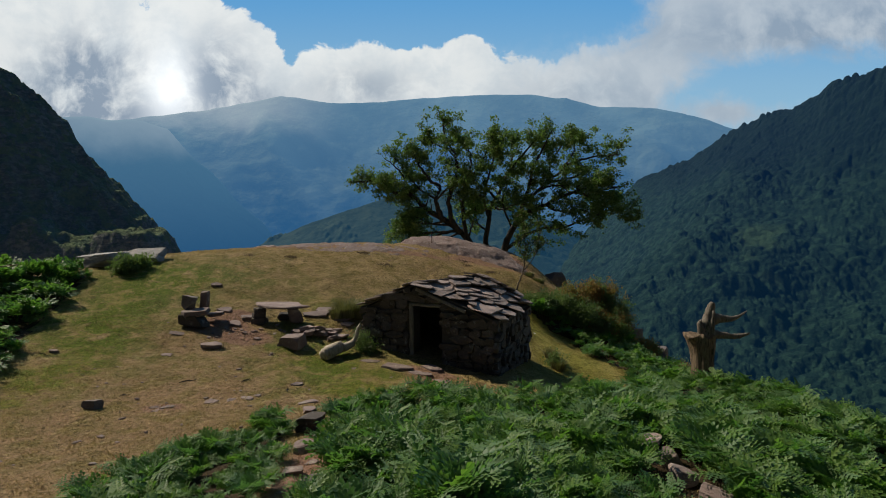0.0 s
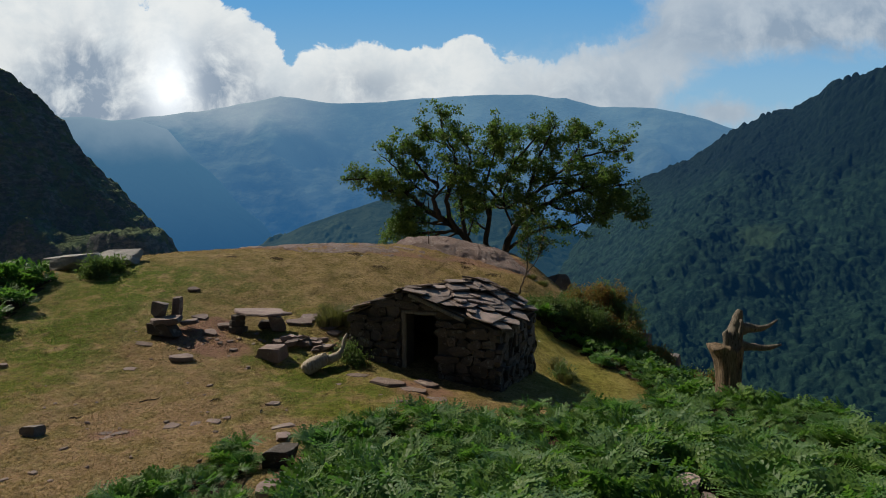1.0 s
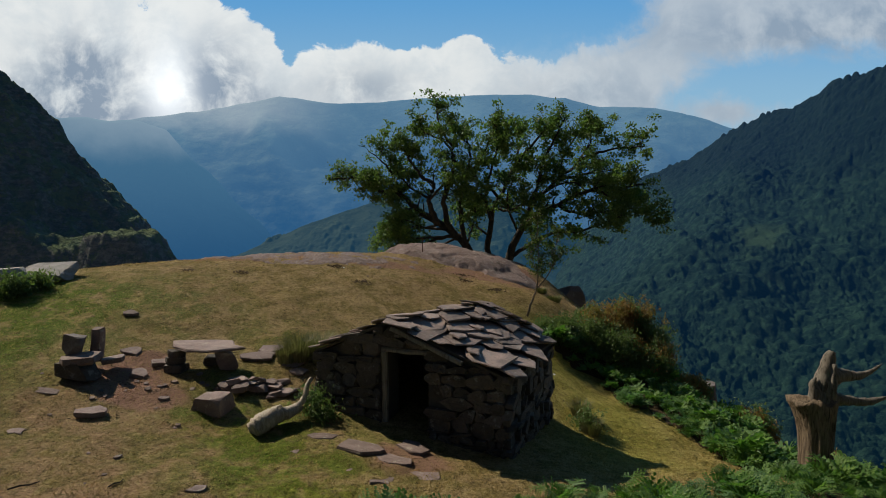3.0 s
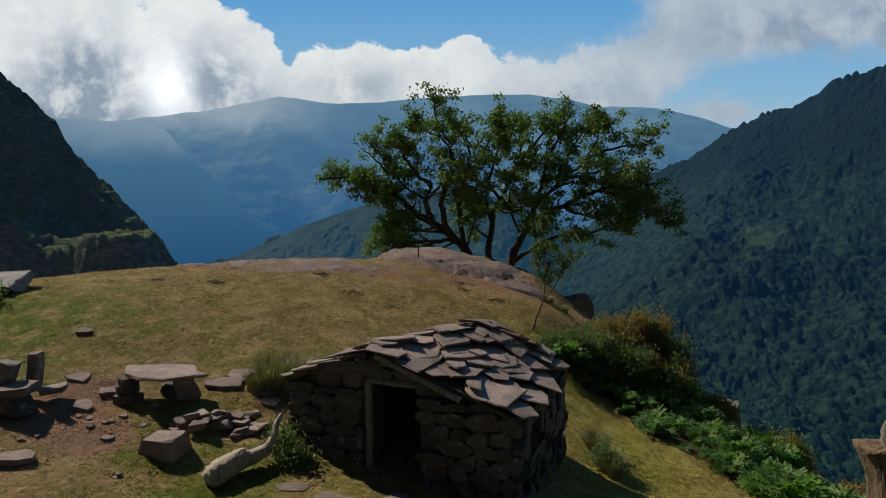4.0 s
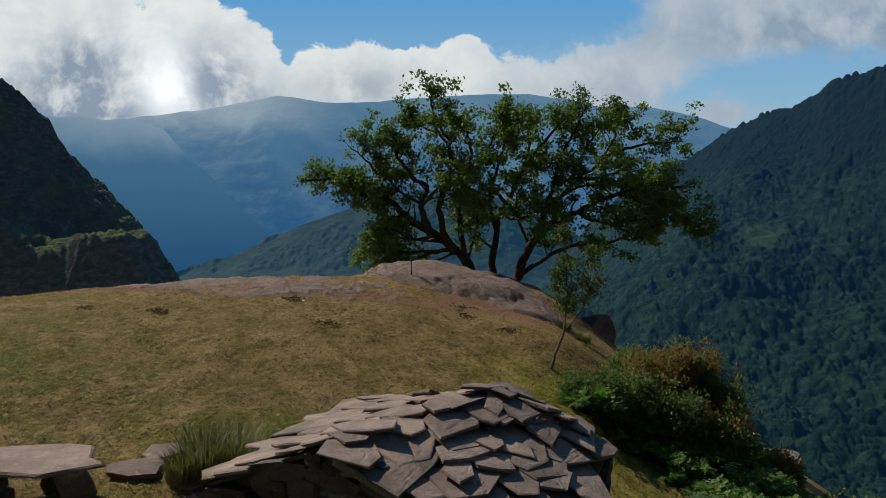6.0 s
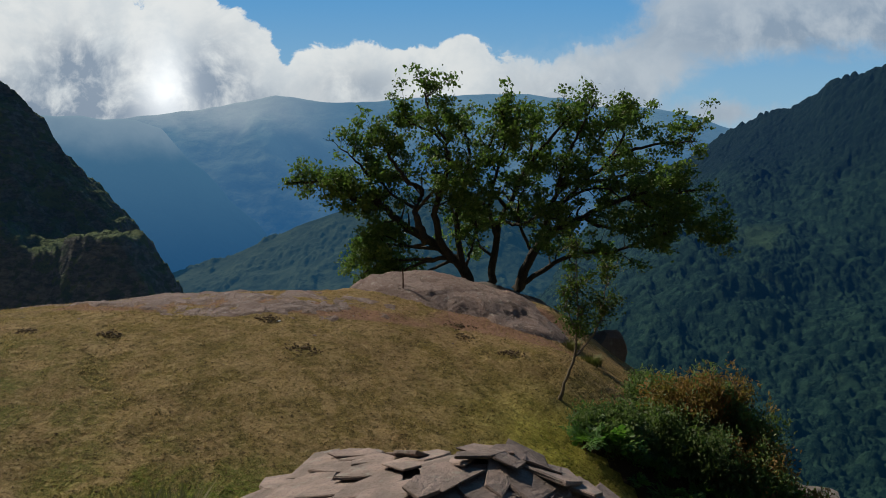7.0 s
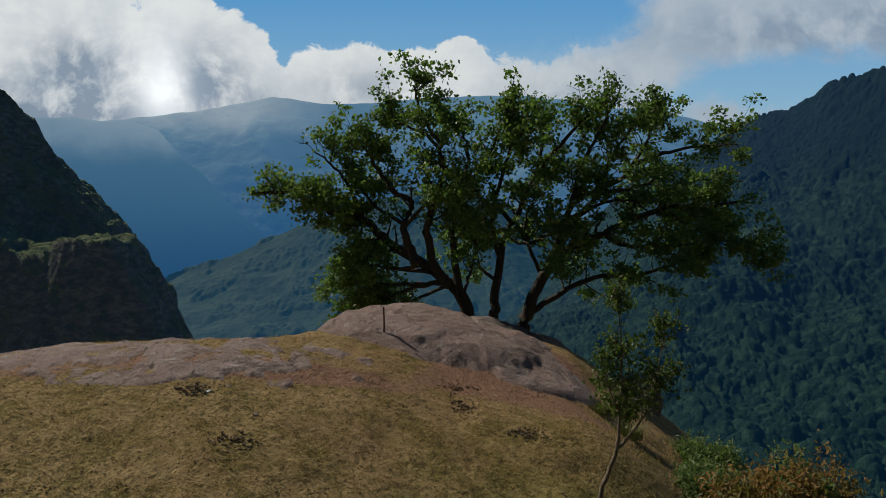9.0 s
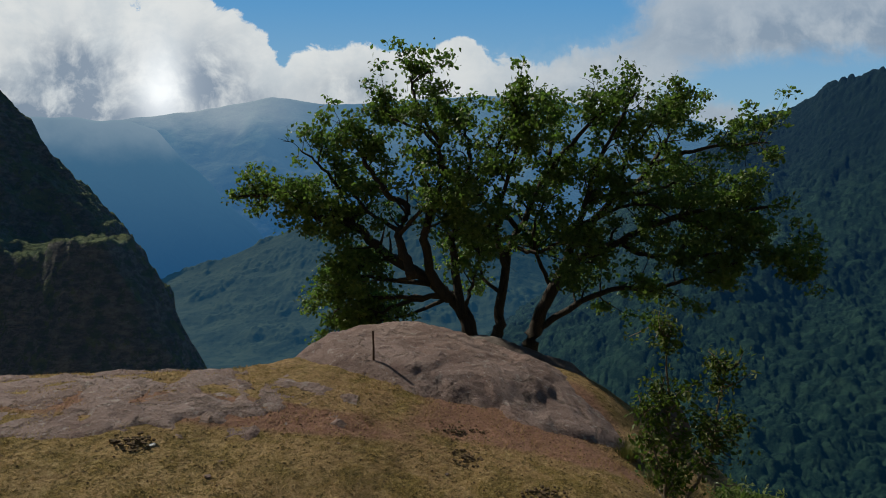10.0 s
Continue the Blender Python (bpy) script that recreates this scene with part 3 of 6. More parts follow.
# wooded mountain across the valley: a broad lower slope, a shelf with a meadow, and a steep upper face
def wooded_mountain():
    naz, nd, cell = 640, 430, 6.0
    A, S = np.meshgrid(np.linspace(4, 44, naz), np.linspace(0, 1, nd), indexing="ij")
    far = np.interp(A, [4, 14, 20, 28, 36, 44], [1900, 1800, 1600, 1350, 1180, 1080])
    Q = 400 * (far * 1.05 / 400) ** S
    x, y = Q * np.sin(np.radians(A)), Q * np.cos(np.radians(A))
    crest = np.interp(A, [4, 9.2, 13.5, 17.7, 21.5, 25.0, 27.6, 29.6, 31.2, 31.8, 33.8, 35.9, 50], [-8.5, -6.5, -1.0, 3.2, 4.6, 6.9, 8.1, 8.6, 9.35, 10.0, 10.45, 10.8, 13])
    knee = 880 + 70 * fbm(x, y, 0.004, 3, 19)
    shelf = np.interp(A, [4, 11, 15.8, 18.7, 21, 23.7, 26.5, 29, 36, 44], [-13, -9.5, -7.0, -4.5, -3.0, -2.2, -1.7, -2.0, -3.0, -4.0])
    low = -30 + (shelf + 30) * np.clip((Q - 400) / (knee - 400), 0, 1) ** 0.8
    phi = np.where(Q < knee, low, shelf + (crest - shelf) * np.clip((Q - knee) / (far - knee), 0, 1))
    z = 4 + Q * np.tan(np.radians(phi)) - np.maximum(Q - far, 0) * 0.6
    calm = smooth01((far - Q) / 350)
    z = z + (20 * fbm(x, y, 0.005, 4, 5) + 11 * fbm(x, y, 0.014, 4, 6, True)) * calm
    glade = smooth01((fbm(x, y, 0.012, 4, 8) - 0.36) / 0.12) * smooth01((knee - Q) / 120) * 0.7
    meadow = smooth01(1.35 - np.hypot((A - 27.3) / 1.9, (Q - knee - 12) / 42) + 0.9 * fbm(x, y, 0.03, 4, 18)) * 0.9
    land = np.clip(np.maximum(glade, meadow), 0, 1)
    jx, jy = x + 0.3 * cell * fbm(x, y, 1.4 / cell, 3, 61), y + 0.3 * cell * fbm(x, y, 1.4 / cell, 3, 62)
    mixed, sparse = fbm(x, y, 0.03, 2, 7), fbm(x, y, 0.025, 2, 17)
    crowns = np.maximum(domes(jx, jy, cell, 1.0), np.maximum(domes(jx * 0.94 + jy * 0.34, jy * 0.94 - jx * 0.34, cell * 1.45, 4.0) * smooth01(mixed * 4 + 0.6), domes(jx * 0.77 - jy * 0.64, jy * 0.77 + jx * 0.64, cell * 2.1, 9.0) * smooth01(sparse * 4)))
    crowns = 1.25 * crowns * (0.8 + 0.4 * fbm(x, y, 0.01, 3, 9)) + 0.15 * cell * fbm(x, y, 2.1 / cell, 3, 4)
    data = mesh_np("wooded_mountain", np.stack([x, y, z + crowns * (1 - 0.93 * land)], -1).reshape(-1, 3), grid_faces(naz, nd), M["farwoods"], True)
    data.attributes.new("meadow", "FLOAT", "POINT").data.foreach_set("value", land.ravel().astype(np.float32))
    return tagged(new("wooded_mountain", data), "steep mountainside under dense broadleaf woods with a small meadow, blue with haze", "mountain", kind="structure")


wooded_mountain()


def range_mesh(name, az0, az1, naz, d0, d1, nd, height, mat, label):
    A, Q = np.meshgrid(np.radians(np.linspace(az0, az1, naz)), np.linspace(d0, d1, nd), indexing="ij")
    x, y = Q * np.sin(A), Q * np.cos(A)
    z = height(x, y, Q, np.degrees(A))
    return tagged(new(name, mesh_np(name, np.stack([x, y, z], -1).reshape(-1, 3), grid_faces(naz, nd), mat, True)), label, "mountain", kind="structure")


def pasture_height(x, y, Q, A):
    z = rise(Q, A, 1150, 1900, -13.0, [-40, -27, -24.5, -19, -13, -8.5, -4.5, 1, 6, 12, 20], [-9, -6.6, -5.2, -3.6, -0.8, 0.7, 2.0, 2.6, 1.6, -1.5, -6])
    k = smooth01((1950 - Q) / 250)
    return z + (14 * fbm(x, y, 0.006, 4, 11, True) + 3 * fbm(x, y, 0.03, 4, 12)) * (0.25 + 0.75 * k) + domes(x, y, 15.0, 3.0) * smooth01((fbm(x, y, 0.012, 4, 13) - 0.12) / 0.15) * 0.8


def far_height(x, y, Q, A):
    z = rise(Q, A, 2500, 4000, -9.0, [-60, -45, -36, -31.6, -28.3, -24, -17.6, -14.7, -9.6, -4.4, 0, 4, 8.2, 11.3, 14.3, 19.2, 22, 24.7, 30, 45],
             [8, 8, 7.6, 7.4, 7.7, 8.5, 9.9, 10.6, 10.3, 10.6, 10.85, 11.0, 11.0, 10.6, 9.8, 9.3, 8.6, 7.4, 5, 4], 0.8)
    k = smooth01((4150 - Q) / 700)
    return z + k * (120 * fbm(x, y, 0.0014, 5, 14, True) + 10 * fbm(x, y, 0.008, 3, 15)) + 7 * fbm(x, y, 0.01, 3, 16)


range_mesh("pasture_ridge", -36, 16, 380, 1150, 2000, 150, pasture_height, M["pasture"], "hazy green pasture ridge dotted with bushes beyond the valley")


def haze_spur_height(x, y, Q, A):
    z = rise(Q, A, 1900, 2350, -8.0, [-60, -36, -31, -26, -24, -22.7, -20.5, -18.6, -16.5, -14, -10], [7.5, 7.8, 7.9, 8.1, 7.6, 6.2, 3.9, 1.5, -0.4, -4.0, -9.0])
    z = z + 22 * fbm(x, y, 0.006, 4, 29)
    return z + (34 * fbm(x, y, 0.003, 4, 27, True) + 6 * fbm(x, y, 0.02, 3, 28)) * smooth01((2420 - Q) / 300)


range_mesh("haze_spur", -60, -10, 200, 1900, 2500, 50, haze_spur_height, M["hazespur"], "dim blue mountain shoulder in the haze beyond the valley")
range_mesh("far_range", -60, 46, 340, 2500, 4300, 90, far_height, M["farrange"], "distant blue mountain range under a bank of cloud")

# crag beside the valley: a tall broken buttress and a lower ledge before it
cx, cy = np.arange(-330, -60, 1.05), np.arange(150, 330, 1.05)
CX, CY = np.meshgrid(cx, cy, indexing="ij")
wob = 9 * fbm(CX, CY, 0.02, 4, 21)
tall = -3.5 + 1.02 * np.minimum(-132 - CX + 4 * fbm(CX, CY, 0.05, 4, 22), 170) - 0.95 * np.maximum(268 - CY + wob, 0) - 0.8 * np.maximum(CY - 285, 0)
tall = np.where(CX > -132, -3.5 - 2.2 * (CX + 132) - 0.8 * np.abs(CY - 272), tall)
low = -3.0 - 0.03 * np.maximum(-97 - CX, 0) - 1.75 * np.maximum(CX + 100 + 4 * fbm(CX, CY, 0.06, 4, 23), 0) - 2.6 * np.maximum(208 - CY + 0.5 * wob, 0) - 1.8 * np.maximum(CY - 222, 0)
z = np.maximum(tall, low)
z = z + 10 * fbm(CX, CY, 0.03, 6, 24, True, 0.62) * smooth01((z + 80) / 40) * smooth01(np.hypot((CX + 104) / 28, (CY - 214) / 14)) + 2.6 * fbm(CX, CY, 0.12, 4, 25, True, 0.6)
z = z - 1.5 * np.abs(((z / 6.0 + 0.4 * fbm(CX, CY, 0.03, 2, 26)) % 1) - 0.5)                         # ledges
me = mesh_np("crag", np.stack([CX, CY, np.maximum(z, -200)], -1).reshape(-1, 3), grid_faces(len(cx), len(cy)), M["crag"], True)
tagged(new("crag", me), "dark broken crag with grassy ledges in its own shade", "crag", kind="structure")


# ---- stones ----
def slab_mesh(name, rng, mat, corners=9, rough=0.16, square=2.6, thick=1.0, tilt=0.12):
    """A flat stone 1 wide, 1 deep and 1 thick: broken outline, worn upper edge."""
    a = np.linspace(0, 2 * math.pi, corners, endpoint=False) + rng.uniform(-0.25, 0.25, corners)
    r = 0.5 / (np.abs(np.cos(a)) ** square + np.abs(np.sin(a)) ** square) ** (1 / square) * (1 + rng.uniform(-rough, rough * 0.6, corners))
    x, y = r * np.cos(a), r * np.sin(a)
    slope = tilt * rng.uniform(-1, 1, 2)
    rings = []
    for s, zz, jit in ((0.86, 0.0, 0.05), (0.99, 0.3, 0.03), (1.0, 0.72, 0.02), (0.955, 0.97, 0.015)):
        k = s * (1 + rng.uniform(-jit, jit, corners))
        rings.append(np.stack([x * k, y * k, thick * (zz + (slope[0] * x + slope[1] * y) * zz + rng.uniform(-0.05, 0.05, corners) * (zz > 0))], 1))
    top = np.stack([x * 0.45, y * 0.45, thick * (1.02 + (slope[0] * x + slope[1] * y) * 0.45 + rng.uniform(-0.09, 0.09, corners))], 1)
    rings.append(top)
    V = np.vstack(rings + [[[0, 0, thick]], [[0, 0, 0]]])
    q, t, c = [], [], corners
    for k in range(4):
        for i in range(c):
            j = (i + 1) % c
            q.append((k * c + i, k * c + j, (k + 1) * c + j, (k + 1) * c + i))
    for i in range(c):
        j = (i + 1) % c
        t.append((4 * c + i, 4 * c + j, 5 * c))
        t.append((j, i, 5 * c + 1))
    return mesh_np(name, V, [np.array(t), np.array(q)], mat)


ICO = {}


def rock_mesh(name, rng, mat, size, cuts=9, detail=3, rough=0.025, flat=0.6):
    """A broken boulder: a ball cut by planes and roughened. size: width, depth, height; it stands on z = 0."""
    if detail not in ICO:
        b = bmesh.new()
        bmesh.ops.create_icosphere(b, subdivisions=detail, radius=1)
        ICO[detail] = (np.array([v.co[:] for v in b.verts]), np.array([[v.index for v in f.verts] for f in b.faces]))
        b.free()
    V, F = ICO[detail]
    V = V.copy()
    planes = [(np.eye(3)[i] * sg + rng.normal(0, 0.2, 3), rng.uniform(0.42, 0.6)) for i in range(3) for sg in (-1, 1)]
    planes += [(rng.normal(size=3), rng.uniform(flat, 0.85)) for _ in range(cuts - 5)]
    for nrm, d in planes:
        nrm = nrm / np.linalg.norm(nrm)
        V -= np.maximum(V @ nrm - d, 0)[:, None] * nrm * 0.98
    V += rough * np.stack([fbm(V[:, 0] * 2 + 5 * k, V[:, 1] * 2 + V[:, 2] * 1.7, 1.0, 4, int(rng.integers(99))) for k in range(3)], 1)
    V -= (V.max(0) + V.min(0)) / 2
    V = V / (V.max(0) - V.min(0)) * np.array(size)
    V[:, 2] += size[2] / 2
    return mesh_np(name, V, F, mat)


rng = np.random.default_rng(7)


def ground_normal(x, y, e=0.25):
    return Vector((-(float(hill(x + e, y)) - float(hill(x - e, y))) / (2 * e), -(float(hill(x, y + e)) - float(hill(x, y - e))) / (2 * e), 1)).normalized()


def on_ground(x, y, turn=0.0, sink=0.0, level=False):
    """A pose on the ground, tilted with it, turned by so many degrees."""
    z = float(lie(x, y)) - sink
    if level:
        return pose(x, y, z, 0, 0, turn)
    q = Vector((0, 0, 1)).rotation_difference(ground_normal(x, y))
    return Matrix.Translation((x, y, z)) @ q.to_matrix().to_4x4() @ pose(0, 0, 0, 0, 0, turn)


# ---- stone hut ----
HUT_O, HUT_U = Vector((-2.42, 17.5, 0)), Vector((0.915, -0.404, 0)).normalized()
HUT_TURN = math.degrees(math.atan2(HUT_U.y, HUT_U.x))
hut = empty("stone_hut", pose(HUT_O.x, HUT_O.y, 0, 0, 0, HUT_TURN))
tagged(hut, "low dry-stone shepherd's hut roofed with rough overlapping stone slates", "hut")
HW, HD, RIDGE_Z, EAVE_L, EAVE_R, FOOT = 4.2, 3.4, 2.33, 1.6, 1.44, -0.9
PEAK, RIDGE_RUN, RIDGE_END = 1.75, 0.38, 2.6          # the ridge runs askew and ends in a hip at the back
IN = 0.12                                             # the eaves stand out by this much
DOOR_A, DOOR_B, DOOR_TOP, DOOR_FOOT = 1.66, 2.54, 1.74, 0.2


def roof_z(u, v=0.0):
    """Underside of the roof at u across the front of the hut and v behind it."""
    top = PEAK + RIDGE_RUN * np.clip(v, 0, RIDGE_END)
    z = np.where(u < top, EAVE_L + (RIDGE_Z - EAVE_L) * u / top, RIDGE_Z + (EAVE_R - RIDGE_Z) * (u - top) / (HW - top))
    return np.minimum(z, RIDGE_Z - 0.95 * np.maximum(np.asarray(v) - RIDGE_END, 0))


def prism(outline, y0, y1):
    """An outline in x and z, extruded from y0 to y1."""
    b = bmesh.new()
    lo = [b.verts.new((x, y0, z)) for x, z in outline]
    hi = [b.verts.new((x, y1, z)) for x, z in outline]
    b.faces.new(lo)
    b.faces.new(hi[::-1])
    for i in range(len(lo)):
        j = (i + 1) % len(lo)
        b.faces.new((lo[j], lo[i], hi[i], hi[j]))
    bmesh.ops.recalc_face_normals(b, faces=b.faces)
    return b


def bm_mesh(name, b, mat):
    me = bpy.data.meshes.new(name)
    b.to_mesh(me)
    b.free()
    me.materials.append(mat)
    return me


def joined(*bms):
    """One bmesh out of several."""
    out = bms[0]
    for b in bms[1:]:
        tmp = bpy.data.meshes.new("tmp")
        b.to_mesh(tmp)
        b.free()
        out.from_mesh(tmp)
        bpy.data.meshes.remove(tmp)
    return out


x0, x1, y0, y1 = IN, HW - IN, IN, HD - IN
gable = lambda a, b: [(x, float(roof_z(x)) - 0.02) for x in sorted({a, b, *[k for k in (PEAK,) if a < k < b]}, reverse=True)]
front = joined(prism([(x0, FOOT), (DOOR_A, FOOT)] + gable(x0, DOOR_A), y0 + 0.05, y0 + 0.5),
               prism([(DOOR_B, FOOT), (x1, FOOT)] + gable(DOOR_B, x1), y0 + 0.05, y0 + 0.5),
               prism([(DOOR_A, DOOR_TOP + 0.1), (DOOR_B, DOOR_TOP + 0.1)] + gable(DOOR_A, DOOR_B), y0 + 0.05, y0 + 0.5))
wall_front = part("front_wall", bm_mesh("front_wall", front, M["core"]), hut, "dry-stone front wall with a low doorway")
rear = [(x, float(roof_z(x, y1)) - 0.03) for x in np.linspace(x1, x0, 9)]
wall_back = part("back_wall", bm_mesh("back_wall", prism([(x0, FOOT), (x1, FOOT)] + rear, y1 - 0.45, y1), M["core"]), hut)
wall_left = part("left_wall", bm_mesh("left_wall", prism([(x0 + 0.04, FOOT), (x0 + 0.45, FOOT), (x0 + 0.45, EAVE_L), (x0 + 0.04, EAVE_L)], y0 + 0.5, y1 - 0.45), M["core"]), hut)
wall_right = part("right_wall", bm_mesh("right_wall", prism([(x1 - 0.45, FOOT), (x1 - 0.05, FOOT), (x1 - 0.05, EAVE_R), (x1 - 0.45, EAVE_R)], y0 + 0.5, y1 - 0.45), M["core"]), hut)
part("hut_floor", bm_mesh("hut_floor", prism([(x0 + 0.4, DOOR_FOOT - 0.2), (x1 - 0.4, DOOR_FOOT - 0.2), (x1 - 0.4, DOOR_FOOT), (x0 + 0.4, DOOR_FOOT)], y0 + 0.1, y1 - 0.4), M["core"]), hut, "trodden earth floor")

# roof deck under the slates
us, vs = np.linspace(0.08, HW - 0.08, 26), np.linspace(0.03, HD - 0.03, 18)
RU, RV = np.meshgrid(us, vs, indexing="ij")
under = np.stack([RU, RV, roof_z(RU, RV)], -1).reshape(-1, 3)
F = grid_faces(26, 18)
ring = [i * 18 for i in range(25)] + [25 * 18 + j for j in range(17)] + [i * 18 + 17 for i in range(25, 0, -1)] + list(range(17, 0, -1))
edge = np.array([(p, q, q + 468, p + 468) for p, q in zip(ring, ring[1:] + ring[:1])])
roof = part("roof", mesh_np("roof", np.vstack([under, under + np.array([0, 0, 0.05])]), np.vstack([F[:, ::-1], F + 468, edge]), M["core"]), hut,
            "shallow roof of rough overlapping grey-brown stone slates")
SLATES = [slab_mesh("slate", rng, M["slate"], int(rng.integers(5, 9)), 0.3, 3.0, 1.0, 0.25) for _ in range(16)]


def lay_slate(u, v, lift, w, d, t, lap, turn, roll=0.0):
    """A slate at (u, v), lying flatter than the roof by the share `lap`, so that its lower edge stands up."""
    e = 0.12
    gu, gv = [(float(roof_z(u + a * e, v + b * e)) - float(roof_z(u - a * e, v - b * e))) / (2 * e) * (1 - lap) for a, b in ((1, 0), (0, 1))]
    lean = Vector((0, 0, 1)).rotation_difference(Vector((-gu, -gv, 1))).to_matrix().to_4x4()
    m = Matrix.Translation((u, v, float(roof_z(u, v)) + lift)) @ lean @ pose(0, 0, 0, roll, 0, turn) @ Matrix.Diagonal((w, d, t, 1))
    part("slate", SLATES[int(rng.integers(len(SLATES)))], roof, m=m)


for side, u_eave, rows in ((1, HW + 0.04, 7), (-1, -0.16, 5)):
    for r in range(rows):
        v = rng.uniform(-0.15, 0.1)
        while v < HD - 0.1:
            w, d = rng.uniform(0.55, 0.9), rng.uniform(0.45, 1.15)
            mid_v = min(v + d / 2 - 0.1, HD + 0.06 - d / 2)
            run = abs(u_eave - PEAK - RIDGE_RUN * min(max(mid_v, 0), RIDGE_END))
            u = u_eave - side * (0.26 + (run - 0.2) * r / rows + rng.uniform(-0.08, 0.08))
            lay_slate(u, mid_v, 0.05 + 0.02 * (r % 2) + rng.uniform(0, 0.06), w, d * 1.15, rng.uniform(0.03, 0.065), rng.uniform(0.2, 0.5), rng.uniform(-28, 28), rng.uniform(-7, 2))
            v += d * 0.85
# loose slates along the ridge, down the hip and over the slope
v = 0.0
while v < RIDGE_END:
    d = rng.uniform(0.4, 0.8)
    lay_slate(PEAK + RIDGE_RUN * v + rng.uniform(-0.15, 0.2), v + d / 2, rng.uniform(0.07, 0.12), rng.uniform(0.45, 0.75), d * 1.15, rng.uniform(0.03, 0.05), 0.6, rng.uniform(-30, 30), rng.uniform(-5, 5))
    v += d * 0.6
for k in range(9):
    lay_slate(0.6 + 0.38 * k, HD - 0.28 - 0.3 * (k % 2), rng.uniform(0.06, 0.11), rng.uniform(0.5, 0.75), rng.uniform(0.5, 0.7), 0.045, 0.35, rng.uniform(-25, 25))
for _ in range(16):
    u, v = rng.uniform(PEAK + 0.5, HW - 0.6), rng.uniform(0.3, HD - 0.5)
    lay_slate(u, v, rng.uniform(0.12, 0.16), rng.uniform(0.2, 0.4), rng.uniform(0.6, 1.0), rng.uniform(0.03, 0.05), 0.4, rng.uniform(-30, 30), rng.uniform(-9, 0))

# wall stones, one by one
STONES = [slab_mesh("stone", rng, M["wallstone"], int(rng.integers(6, 9)), 0.16, 7.0, 1.0, 0.4) for _ in range(16)]


def stone_face(wall, length, place, top, opening=None, seed=1):
    """Courses of stones on the outer face of a wall. place(a, z, out): the pose at a metres along it."""
    r = np.random.default_rng(seed)
    z = FOOT + 0.45
    while z < 2.3:
        h = r.uniform(0.06, 0.27)
        a = r.uniform(-0.15, 0.0)
        while a < length:
            w = r.uniform(0.12, 0.55) * (1.25 if h > 0.15 else 1.0)
            b = min(a + w, length + 0.03)
            hh = h * r.uniform(0.85, 1.05)
            mid = (a + b) / 2
            clear = opening is None or b < opening[0] + 0.03 or a > opening[1] - 0.03 or z > opening[2] or mid < opening[0] - 0.04 or mid > opening[1] + 0.04
            if opening and clear and z < opening[2]:
                if mid < opening[0]:
                    b = min(b, opening[0])
                elif mid > opening[1]:
                    a = max(a, opening[1])
            if b - a > 0.07 and clear and z + hh * 0.7 < top((a + b) / 2):
                m = place((a + b) / 2, z + hh / 2 + r.uniform(-0.025, 0.025), r.uniform(-0.02, 0.06)) @ pose(0, 0, 0, 90, 0, r.uniform(-9, 9)) @ pose(0, 0, 0, 0, 0, r.uniform(-9, 9)) @ Matrix.Diagonal(((b - a) * 1.12, hh * r.uniform(1.05, 1.35), 0.15, 1))
                part("stone", STONES[int(r.integers(len(STONES)))], wall, m=m)
            a = max(b, a + 0.02)
        z += h
stone_face(wall_front, HW - 2 * IN, lambda a, z, o: pose(x0 + a, y0 + 0.07 - o, z), lambda a: float(roof_z(x0 + a)) + 0.02, (DOOR_A - x0 - 0.1, DOOR_B - x0, DOOR_TOP + 0.02), 3)
stone_face(wall_right, HD - 2 * IN, lambda a, z, o: pose(x1 - 0.07 + o, y0 + a, z, 0, 0, 90), lambda a: EAVE_R + 0.06, None, 4)
stone_face(wall_left, 1.2, lambda a, z, o: pose(x0 + 0.07 - o, y0 + 1.2 - a, z, 0, 0, -90), lambda a: EAVE_L + 0.04, None, 5)
# timber of the doorway: a rough jamb, a lintel, and a pole under the verge
r2 = np.random.default_rng(5)


def board(name, parent, p0, p1, w, t, mat, label=""):
    """A rough-hewn board from p0 to p1."""
    p0, p1 = Vector(p0), Vector(p1)
    k = 7
    pts = [tuple(p0.lerp(p1, i / (k - 1)) + Vector(r2.uniform(-0.008, 0.008, 3))) for i in range(k)]
    V, q, t3 = tube(pts, [0.5] * k, 8, 0.1, r2)
    axis = (p1 - p0).normalized()
    side = Vector((0, 1, 0)) if abs(axis.y) < 0.8 else Vector((1, 0, 0))
    wide = axis.cross(side).normalized()
    deep = wide.cross(axis).normalized()
    out = []
    for i, p in enumerate(V):
        j = min(i // 8, k - 1) if i < 8 * k else (k - 1 if i == 8 * k else 0)
        c = Vector(pts[j])
        d = Vector(p) - c
        out.append(c + wide * max(-0.5, min(0.5, d.dot(wide) * 1.3)) * w + deep * max(-0.5, min(0.5, d.dot(deep) * 1.3)) * t)
    return part(name, mesh_np(name, out, [t3, q], mat), parent, label)


board("door_jamb", hut, (DOOR_A - 0.03, y0 + 0.04, DOOR_FOOT - 0.1), (DOOR_A - 0.06, y0 + 0.04, DOOR_TOP + 0.02), 0.12, 0.12, M["oldboard"], "weathered grey timber jamb")
board("lintel", hut, (DOOR_A - 0.3, y0 + 0.1, DOOR_TOP + 0.06), (DOOR_B + 0.3, y0 + 0.1, DOOR_TOP + 0.04), 0.1, 0.2, M["oldboard"], "rough timber lintel")
board("verge_pole", hut, (PEAK + 0.1, -0.02, RIDGE_Z - 0.07), (HW - 0.9, -0.02, float(roof_z(HW - 0.9)) - 0.06), 0.09, 0.1, M["oldboard"], "crooked timber pole under the verge")


